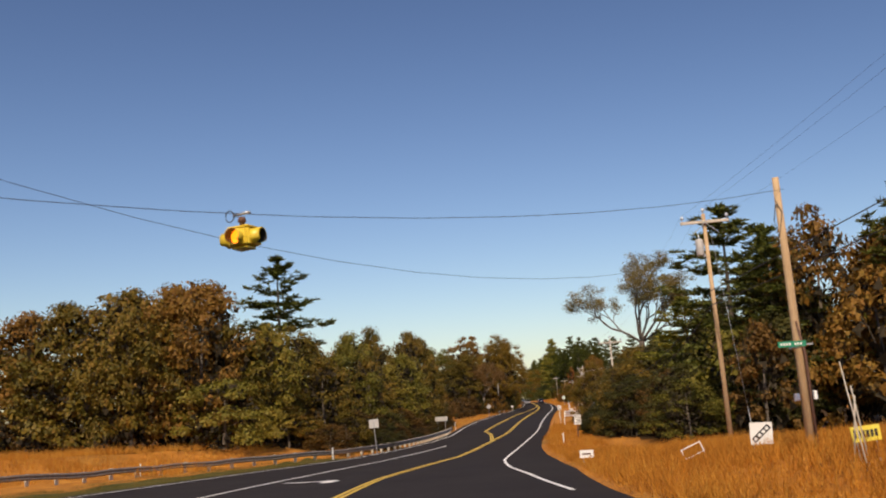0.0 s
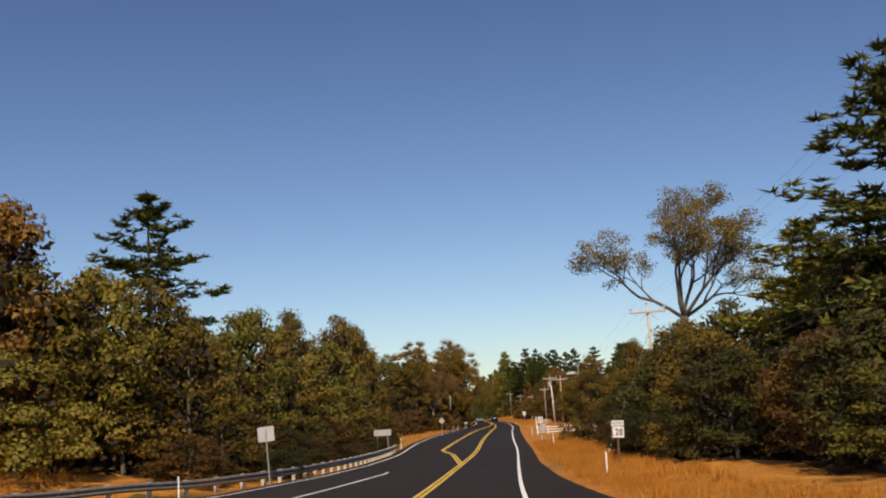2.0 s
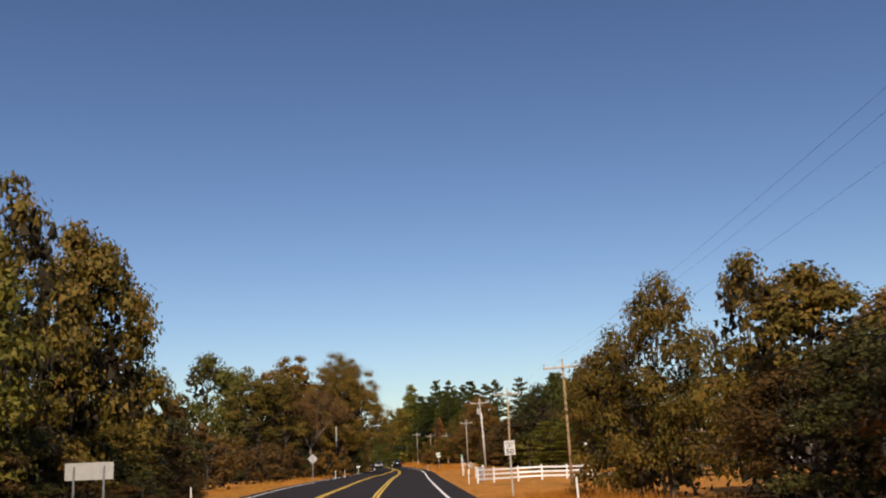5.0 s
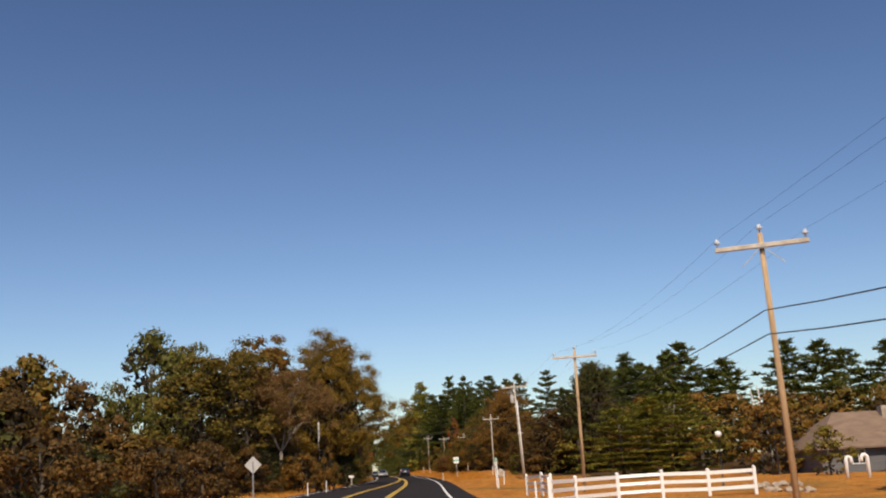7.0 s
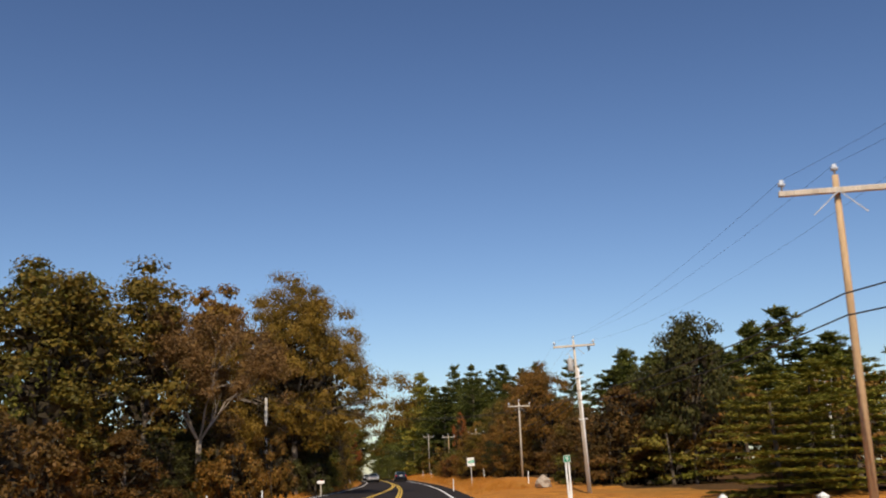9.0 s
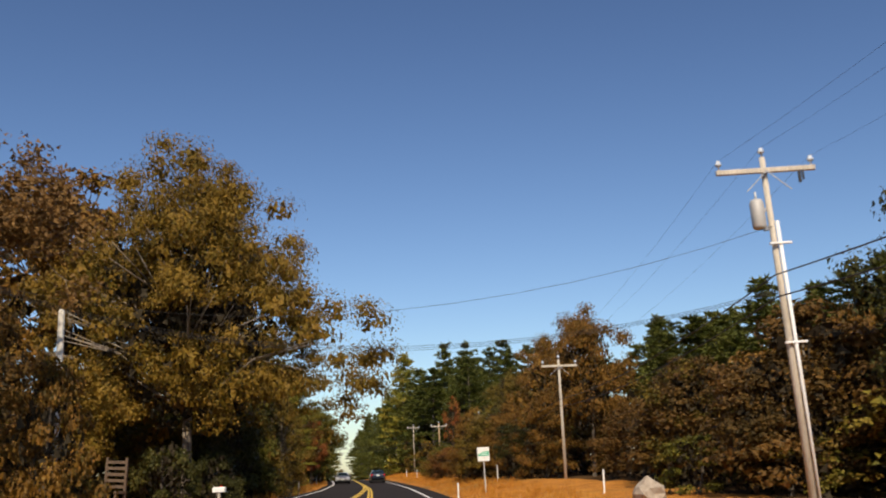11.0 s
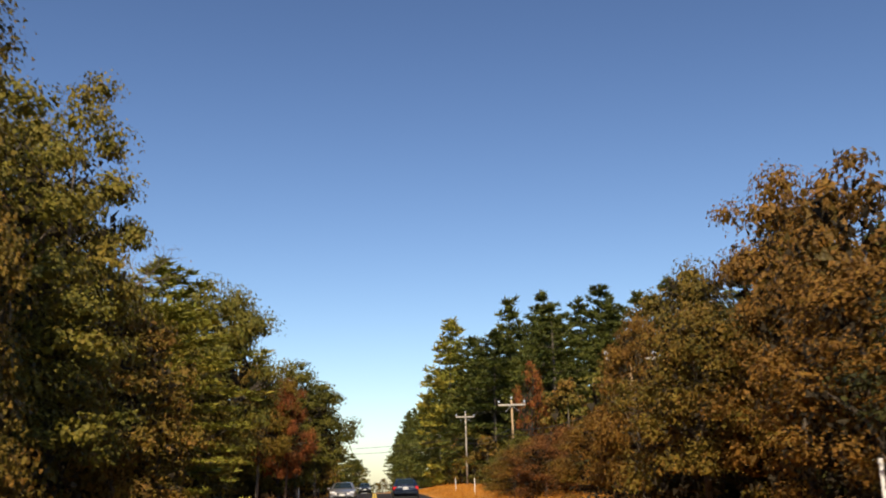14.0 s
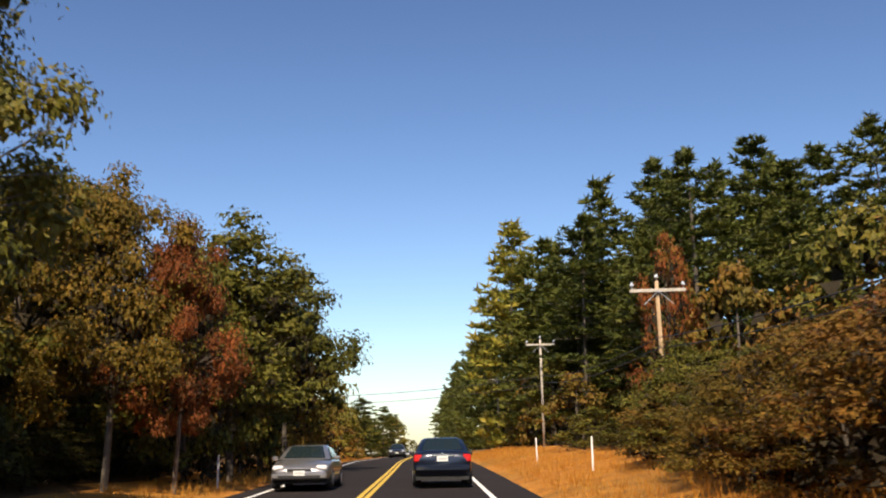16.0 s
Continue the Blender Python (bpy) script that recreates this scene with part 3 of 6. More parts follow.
# ---- ground ----
def ground_sheet():
    xs = np.unique(np.concatenate([np.arange(-70, 50.1, 1.0), np.arange(-400, 400, 25.0), np.array([-4500, -2500, -1200, -700, 700, 1200, 2500, 4500])]))
    ys = np.unique(np.concatenate([np.arange(-30, 460, 2.0), np.arange(-150, 1000, 25.0), np.array([-4500, -2000, -800, -300, 1500, 2500, 4500])]))
    X, Y = np.meshgrid(xs, ys)
    Z = land(X, np.clip(Y, -140, 1400))
    off = X - lane_x(np.clip(Y, -140, 1400))
    inside = (off < table(RIGHT_EDGE, Y) - 0.25) & (off > left_edge(Y) + 0.25)
    inside |= (X > -1) & (X < 88) & (Y > 3) & (Y < 16.5)
    Z = np.where(inside, Z - 0.25, Z)
    verts = np.stack([X, Y, Z], -1).reshape(-1, 3)
    w = len(xs)
    a = (np.arange(len(ys) - 1)[:, None] * w + np.arange(w - 1)[None]).ravel()
    faces = np.stack([a, a + 1, a + w + 1, a + w], 1)
    m, nt, b = material("verge_ground", 0.95, 0, 0.2)
    big, mid, fine = noise_node(nt, 0.08, 4), noise_node(nt, 0.9, 5), noise_node(nt, 14, 4)
    straw = ramp_node(nt, mid, [(0.3, (0.36, 0.135, 0.018)), (0.55, (0.58, 0.23, 0.031)), (0.75, (0.7, 0.335, 0.055))])
    straw = mix_node(nt, ramp_node(nt, big, [(0.5, (0, 0, 0)), (0.68, (0.6, 0.6, 0.6))]), straw, (0.13, 0.12, 0.035))
    col = mix_node(nt, ramp_node(nt, fine, [(0.35, (0.7, 0.7, 0.7)), (0.6, (0, 0, 0))]), straw, (0.09, 0.05, 0.02))
    nt.links.new(col, b.inputs["Base Color"])
    bump_node(nt, b, fine, 0.6, 0.08)
    ob = link_mesh("ground", verts, faces, m, None, "", True)
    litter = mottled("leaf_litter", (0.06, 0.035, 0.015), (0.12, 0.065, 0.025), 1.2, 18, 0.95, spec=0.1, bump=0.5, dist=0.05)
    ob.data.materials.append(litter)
    cx, cy = X[:-1, :-1] + 0.5, Y[:-1, :-1] + 1.0
    o2 = cx - lane_x(np.clip(cy, -140, 1400))
    rr, ll = o2 - table(RIGHT_EDGE, cy), left_edge(cy) - o2
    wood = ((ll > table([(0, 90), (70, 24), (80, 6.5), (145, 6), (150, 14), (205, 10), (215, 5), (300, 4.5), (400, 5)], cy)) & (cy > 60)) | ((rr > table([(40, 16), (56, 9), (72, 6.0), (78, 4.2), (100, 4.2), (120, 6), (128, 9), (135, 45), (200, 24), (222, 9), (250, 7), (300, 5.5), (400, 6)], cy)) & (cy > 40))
    ob.data.materials.append(mottled("mown_verge", (0.05, 0.055, 0.014), (0.14, 0.11, 0.03), 0.7, 12, 0.95, spec=0.1, bump=0.5, dist=0.05))
    mown = (ll > -1.5) & (ll < 4.2) & (cy > -30) & (cy < 74) & ~wood
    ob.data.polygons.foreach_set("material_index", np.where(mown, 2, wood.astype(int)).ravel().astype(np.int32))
    return tagged(ob, "dry orange-brown grass verge and wood floor beside the road", "ground", kind="structure")


ground_sheet()


def strip(name, left, right, y0, y1, lift, mat, step=1.5, parent=None):
    """A strip along the road between two offsets from the lane's middle (numbers or functions of y)."""
    ys = np.arange(y0, y1 + 1e-6, min(step, (y1 - y0)))
    f = lambda e, y: e(y) if callable(e) else e
    V, F = [], []
    for y in ys:
        a, c = f(left, y), f(right, y)
        V.append([(lane_x(y) + a + (c - a) * i / 5, y, lane_z(y) + lift) for i in range(6)])
    verts = [v for r in V for v in r]
    for i in range(len(ys) - 1):
        for j in range(5):
            F.append((i * 6 + j, i * 6 + j + 1, i * 6 + j + 7, i * 6 + j + 6))
    return link_mesh(name, verts, F, mat, parent, "", True)


road = strip("road", left_edge, lambda y: table(RIGHT_EDGE, y), -100, 1000, 0.0, ASPHALT)
tagged(road, "dark fresh asphalt two-lane road with painted lines", "road", kind="structure")


def side_street():
    V, F = [], []
    for i, x in enumerate(np.arange(0.0, 90, 2.0)):
        flare = 6.0 * math.exp(-max(0, x - 2) / 4.0)
        V += [(x, y, lane_z(y) + 0.004) for y in (2 - flare, 8, 13, 17.5 + flare * 0.4)]
        if i:
            b = 4 * i
            F += [(b - 4 + j, b - 3 + j, b + 1 + j, b + j) for j in range(3)]
    ob = link_mesh("road_side_street", V, F, ASPHALT)
    tagged(ob, "asphalt side street meeting the main road", "road", kind="structure")


side_street()
marks = new("road_markings")
tagged(marks, "white and yellow painted lane lines on asphalt", "road markings", kind="structure")
LW = 0.068


def mark(name, offs, y0, y1, mat, half=LW):
    f = (lambda y: table(offs, y)) if isinstance(offs, list) else (lambda y: offs)
    return strip(name, lambda y: f(y) - half, lambda y: f(y) + half, y0, y1, 0.006, mat, 1.0, marks)


YB = [(20, -3.1), (40, -3.0), (55, -2.2), (64, -1.65), (1000, -1.65)]
for d in (-0.1, 0.1):
    mark("centre_line", [(y, o + d) for y, o in YB], 20, 800, ROAD_YELLOW)
    mark("median_line", [(y, o + d) for y, o in [(92, -1.65), (111, -3.3), (121, -4.7), (137, -4.55), (165, -4.4), (207, -4.3), (262, -2.4), (300, -1.65)]], 92, 300, ROAD_YELLOW)
mark("edge_line", [(27, 3.3), (33, 3.0), (38, 2.75), (46, 2.1), (55, 1.65), (62, 1.6), (800, 1.65)], 27, 800, ROAD_WHITE, 0.07)
mark("edge_line", LEFT_LINE, 20, 800, ROAD_WHITE)
mark("turn_lane_line", [(20, -9.0), (32, -8.0), (42, -7.6), (60, -6.6), (84, -5.1)], 20, 86, ROAD_WHITE)
mark("turn_arrow", [(38.6, -5.0), (40.6, -5.0)], 38.6, 41.2, ROAD_WHITE, 0.25)
mark("turn_arrow", [(39.6, -5.6), (41.0, -6.2)], 39.8, 40.2, ROAD_WHITE, 1.1)

# ---- woods: measured edge trees ----
def bigs():
    P = plant
    # beyond the guardrail
    P("skirt", -38, 78, 12.6, 6.8, "olive", tier="near"); P("skirt", -47, 82, 12.2, 6.5, "rust", tier="near"); P("skirt", -31, 81, 13.4, 6, "rust", tier="near"); P("skirt", -25.5, 87, 9.8, 4.8, "olive", tier="near"); P("skirt", -42.5, 79, 12.4, 6, "olive", tier="near"); P("skirt", -52, 80, 12.2, 6, "olive"); P("skirt", -28.2, 79, 9.4, 4.6, "olive", tier="near"); P("skirt", -34, 84, 14, 5.5, "rust"); P("skirt", -34.5, 74, 10.8, 4.5, "olive", tier="near")
    P("shrub", -27.0, 73.5, 4.8, 4.4, "gold", tier="close"); P("skirt", -36, 77, 12.9, 5.5, "olive", tier="near"); P("skirt", -33.2, 78.5, 13, 5.0, "rust", tier="near"); P("skirt", -29.8, 76.5, 11.0, 4.6, "rust", tier="near"); P("skirt", -26.2, 81, 9.6, 4.2, "gold", tier="near"); P("skirt", -56, 78, 12.0, 6.5, "rust"); P("skirt", -66, 75, 11.5, 7, "olive"); P("skirt", -75, 72, 11, 7, "rust")
    P("lacy", -31.8, 104, 18.5, 6.4, "pine"); P("skirt", -23.2, 96, 8.6, 4.2, "gold"); P("skirt", -22.6, 104, 7.6, 4.0, "olive"); P("skirt", -21.6, 111, 7.0, 3.6, "gold")
    P("skirt", -22.0, 84, 6.6, 3.4, "olive"); P("round", -27.7, 130, 12.9, 3.6, "olive"); P("skirt", -22.0, 124, 11.4, 3.8, "olive"); P("skirt", -21.6, 117, 8.4, 3.6, "gold")
    P("skirt", -23.5, 134, 12.2, 3.8, "olive"); P("skirt", -25, 142, 8.5, 4, "green"); P("round", -34, 120, 11, 5, "olive"); P("round", -36, 138, 11.5, 5, "rust")
    P("skirt", -28, 101, 9.4, 4.6, "olive", tier="near"); P("skirt", -26, 111, 10.8, 4.0, "gold", tier="near"); P("skirt", -25.2, 120, 10.8, 3.6, "olive", tier="near"); P("skirt", -22.4, 135, 11.6, 3.4, "olive", tier="near")
    # low bushes and the far wood on the left
    for x, y, tp, r in ((-23.5, 150, 4.5, 3), (-25, 157, 3.5, 3), (-24, 165, 3.2, 2.8), (-25.5, 172, 3.2, 2.8), (-24, 182, 3.4, 2.8), (-23.5, 191, 3.8, 2.8), (-25.5, 199, 4.2, 3), (-30, 160, 4, 3.5), (-31, 175, 4.5, 3.5), (-30, 190, 5, 4)):
        P("shrub", x, y, tp, r, _rt.choice(["umber", "shade_green", "shade_green", "umber"]))
    P("tall", -25.6, 215, 14.2, 4.6, "olive"); P("tall", -27.5, 206, 12.2, 4.4, "olive"); P("skirt", -38.5, 232, 18, 7.2, "green", tier="near"); P("skirt", -31.5, 222, 14.8, 5.4, "green", tier="near"); P("skirt", -46, 214, 12.5, 5.5, "umber", tier="near"); P("skirt", -43, 208, 9.5, 5, "umber", tier="near")
    P("skirt", -36, 203, 9.6, 4.5, "umber"); P("round", -55, 220, 13, 6, "olive"); P("skirt", -46, 195, 7, 5, "shade_green"); P("round", -62, 205, 11, 6, "rust"); P("skirt", -24.5, 222, 8, 3.6, "umber")
    P("skirt", -25.0, 229, 9.0, 2.6, "umber"); P("shrub", -20.5, 215, 3.8, 2.2, "rust"); P("shrub", -18.9, 218.8, 4.7, 1.6, "rust"); P("shrub", -20.4, 221, 3.4, 2.0, "rust")
    P("spread", -20.8, 242, 18.3, 7.0, "orange", z=-0.9, tier="close", turn=140); P("spread", -29, 250, 20, 8, "rust")
    P("tall", -21.9, 264, 14.2, 3.2, "olive", tier="close"); P("tall", -22.6, 275, 15.1, 3.0, "gold", tier="close"); P("tall", -22.6, 270, 13.2, 3.4, "gold", tier="close"); P("tall", -25, 280, 12.6, 3.6, "green"); P("skirt", -21.6, 278, 8, 3, "olive"); P("skirt", -21.4, 270, 7, 2.8, "green"); P("skirt", -21.5, 257, 7, 3, "green")
    P("pine", -24.8, 293, 12.7, 5.0, "pine_light"); P("pine", -22.6, 286, 9.5, 3.4, "pine_light"); P("round", -25.2, 302, 14.7, 4.2, "green", tier="close"); P("round", -24.6, 313, 11.4, 2.7, "orange", tier="close"); P("round", -23.0, 314.2, 10.2, 1.9, "red", tier="close")
    P("tall", -27.5, 314, 12.5, 3.6, "green"); P("tall", -23.6, 322, 12, 3.6, "green"); P("round", -23.6, 331, 11.5, 3.4, "green"); P("skirt", -24.5, 339, 10, 3, "green"); P("round", -32, 310, 15, 5, "green"); P("round", -33, 326, 15, 5, "olive")
    for x, y, tp, r, h in ((-27, 352, 7, 2.6, "rust"), (-28, 364, 7, 2.6, "gold"), (-30, 380, 8, 3, "gold")):
        P("skirt", x, y, tp, r, h)
    P("pine", -31, 420, 8.8, 3, "pine"); P("pine", -30.5, 396, 8.6, 3, "pine"); P("skirt", -33, 440, 8.5, 3.5, "gold"); P("skirt", -37, 480, 10, 4, "gold")
    # right, from the intersection on
    P("pine", 9.8, 70.8, 14.3, 5.2, "pine"); P("pine", 13.0, 74, 13.2, 4.8, "pine"); P("pine", 7.4, 77, 8.6, 4.2, "pine_light"); P("pine", 11.5, 66, 10.5, 4.6, "pine"); P("skirt", 14.5, 66, 13.2, 5.0, "rust", tier="near"); P("pine", 19.5, 60, 15, 4.5, "pine"); P("skirt", 10.8, 63, 6.5, 3.4, "shade_green"); P("skirt", 15.5, 57, 8.0, 4.0, "rust"); P("skirt", 12.5, 67.5, 9.5, 4.6, "shade_green"); P("skirt", 8.6, 73.5, 7.5, 3.6, "shade_green"); P("skirt", 17.5, 62, 11, 4.5, "rust", tier="near")
    P("skirt", 6.8, 76, 5.0, 3.0, "shade_green"); P("skirt", 5.5, 86, 6.6, 3.8, "shade_green"); P("skirt", 4.6, 94, 6.4, 3.6, "olive"); P("skirt", 10.5, 84, 9.8, 4.0, "shade_green", tier="close"); P("round", 12, 96, 8.5, 4.5, "olive")
    P("skirt", 3.4, 117, 5.6, 3.2, "olive"); P("skirt", 6.5, 113, 4.6, 3.0, "rust"); P("skirt", 8.0, 121, 5.6, 3.4, "rust"); P("skirt", 4.6, 125.5, 7.8, 2.8, "olive"); P("skirt", 0.3, 121.5, 6.3, 2.4, "olive"); P("skirt", -0.9, 124.5, 4.8, 2.0, "olive")
    P("skirt", 18.5, 69, 10.5, 5, "olive", tier="near"); P("skirt", 21.5, 64, 10, 5, "rust", tier="near"); P("skirt", 22, 75, 12, 5, "rust"); P("pine", 26, 63, 15, 4.5, "pine")
    P("skirt", 2.7, 88.7, 5.0, 1.7, "umber")
    # behind the lawn
    P("pine", 10.8, 160.1, 4.9, 3.2, "pine_light", tier="close"); P("skirt", -19.4, 262.4, 8.2, 1.9, "olive")
    P("pine", 11.3, 210, 6.6, 4.6, "pine_light", tier="close"); P("pine", 6.0, 205, 5.2, 3.8, "pine_light", tier="close"); P("pine", 8.6, 208, 6.0, 4.0, "pine_light", tier="near"); P("skirt", 16.2, 189, 2.6, 1.9, "gold"); P("skirt", 16.5, 200, 5.5, 3, "rust"); P("skirt", 19, 205, 6.2, 4.5, "olive"); P("round", 6.4, 222, 11.3, 3.3, "shade_green", tier="near"); P("skirt", 25, 190, 7, 4, "rust"); P("skirt", 31, 186, 8, 4, "pine_light")
    P("round", 0.7, 257, 12.4, 3.4, "rust", tier="close"); P("skirt", 3, 226, 6.9, 3.6, "umber"); P("skirt", 2.0, 236, 6.2, 3.3, "umber"); P("skirt", 7.5, 233, 6.6, 3.6, "umber")
    P("skirt", 1.5, 266, 10.2, 3.6, "umber"); P("skirt", 0.5, 276, 11.8, 3.8, "rust"); P("round", 1.5, 285, 14.8, 4.3, "rust", tier="close"); P("skirt", -1.5, 289, 11.8, 3.4, "olive", tier="close"); P("skirt", -2.0, 301, 7, 3.0, "rust")
    P("skirt", -3.0, 309, 5.6, 2.8, "rust"); P("skirt", -3.6, 317, 5.2, 2.8, "gold"); P("skirt", -4.6, 325, 4.8, 2.6, "gold"); P("skirt", -6.5, 333, 4.9, 2.6, "shade_green"); P("shrub", -7.0, 320, 3.8, 1.8, "shade_green"); P("shrub", -7.4, 326, 3.9, 1.9, "shade_green"); P("skirt", -5.7, 333, 13.0, 1.8, "red", tier="near")
    P("pine", -6.0, 366, 24, 5.0, "pine"); P("pine", -2.5, 357, 23.5, 5.0, "pine"); P("pine", -13.7, 383, 24.6, 5.3, "pine_light"); P("pine", -10.5, 372, 20.5, 4.5, "pine"); P("pine", 3, 350, 22.4, 5, "pine"); P("pine", 9, 345, 21.9, 5, "pine")
    P("pine", 14, 338, 22, 5, "pine"); P("pine", 20, 334, 19, 5, "pine"); P("pine", 1.5, 338, 15, 4, "pine"); P("pine", 7, 330, 14, 4, "pine"); P("skirt", 4, 318, 9, 4, "olive"); P("skirt", 8, 308, 10, 4.5, "rust")
    for i in range(11):
        y = 340 + i * 5.5
        for row, (off, hh) in enumerate(((11.3, 15.6), (18, 17.6))):
            x = lane_x(y) + off + _rt.uniform(-1.5, 1.5) + (3.0 if y < 352 else 0)
            P("pine", x, y + row * 2, ground_z(x, y) + hh + _rt.uniform(-2.4, 2.2), 4.8, "pine")
    # two added shrubs, dark in place of the shade beneath the wide tree
    P("shrub", -20.9, 238.2, 3.6, 1.6, "shade_green"); P("shrub", -18.9, 239.5, 3.0, 1.3, "shade_green")
    P("shrub", -0.2, 229, 2.7, 1.7, "gold"); P("shrub", 2.6, 226, 2.6, 2.0, "gold"); P("shrub", 5.4, 223, 2.4, 1.9, "pine_light")
    # brush in front of the poles
    P("skirt", -5.4, 271.0, 6.4, 2.2, "olive"); P("skirt", -6.2, 275, 6.8, 1.7, "rust")
    for x, y, tp, r, h in ((-4.4, 277, 5.2, 2.2, "olive"), (-6.3, 280, 4.8, 2.0, "rust"), (-5.6, 290, 5.0, 2.2, "olive"), (-5.9, 297, 4.6, 2.2, "rust"), (-7.6, 303, 3.6, 1.9, "brick"), (-8.0, 308.5, 4.2, 2.2, "olive"), (-8.6, 314, 4.4, 2.1, "olive"),
                           (-6.0, 306, 4.6, 2.5, "rust"), (-5.5, 312, 4.6, 2.4, "rust"), (-8.6, 331, 3.8, 2.0, "gold"), (-9.8, 336, 4.0, 1.9, "green"), (-9.0, 342, 5.0, 2.2, "green")):
        P("skirt", x, y, tp, r, h)
    for i in range(14):
        y = 395 + i * 17
        x = lane_x(y) + 9.8 + _rt.uniform(-1.0, 1.0)
        P("pine", x, y, ground_z(x, y) + _rt.uniform(16, 20), 4.5, "pine")
    for i in range(14):
        y = 450 + i * 20
        x = lane_x(y) - 14 + _rt.uniform(-1.5, 1.5)
        P("round", x, y, ground_z(x, y) + _rt.uniform(7, 11), 4.5, _rt.choice(["gold", "green", "olive"]))
    P("pine", 6.2, 348, 21.2, 4.8, "pine")
    P("shrub", 5.3, 79, 1.2, 1.7, "shade_green"); P("shrub", 4.7, 83, 1.2, 1.6, "shade_green"); P("shrub", 6.0, 74, 1.1, 1.7, "shade_green")


bigs()


def backwoods():
    """Rows of trees further back."""
    for i in range(14):
        y = 250 + i * 6.5
        x = 16 + i * 3.0 - 0.9 * (i * 3.4) + _rt.uniform(-3, 3)
        plant("pine", x + 6, y, 14.0 + i * 0.5 + _rt.uniform(-1.5, 1.5), 4.2, "pine")
    for i in range(18):
        x = 8 + i * 4.2
        plant("pine", x, 262 + _rt.uniform(-6, 6) - i * 2, (9.8 if x < 10 else 12.0 if x < 14 else 12.6 if x < 26 else 13.2) + _rt.uniform(-1.0, 1.6), 4.8, "pine")
        plant("skirt", x, 222 + _rt.uniform(-4, 4) - i * 2.0, 5.5 + _rt.uniform(-1, 1.5), 4.2, _rt.choice(["gold", "olive", "rust", "gold"]))
        plant("skirt", x + 2, 236 + _rt.uniform(-6, 6) - i * 2.2, 8 + _rt.uniform(-1, 1.5), 4.2, _rt.choice(["rust", "olive", "rust", "tan"]))
    for i in range(9):
        plant("skirt", -118 + i * 7, 1012 + (i % 3) * 8, 12 + _rt.uniform(-1, 3), 6.5, _rt.choice(["gold", "olive", "green"]))
    for i in range(12):
        plant("skirt", -46 - (i % 3) * 5, 150 + i * 8, 6.5 + _rt.uniform(-1, 2), 5.5, _rt.choice(["green", "olive", "rust"]))
        plant("skirt", -36 - (i % 2) * 5, 272 + i * 9, 9 + _rt.uniform(-1, 2), 5.0, "green")
    for i in range(6):
        plant("skirt", -44 - _rt.uniform(0, 14), 205 + i * 9, 11.8 + _rt.uniform(-2, 2), 5.5, _rt.choice(["green", "olive"]))
    for i in range(9):
        plant("skirt", -34 - i * 4.5, 100 + _rt.uniform(-6, 14), 10.5 + _rt.uniform(-1, 1), 5, _rt.choice(["olive", "rust"]))
    for i in range(10):
        plant("round", -42 - i * 4.5, 158 + i * 3, 9.5 + _rt.uniform(-1, 1), 5, _rt.choice(["rust", "olive", "tan"]))


backwoods()


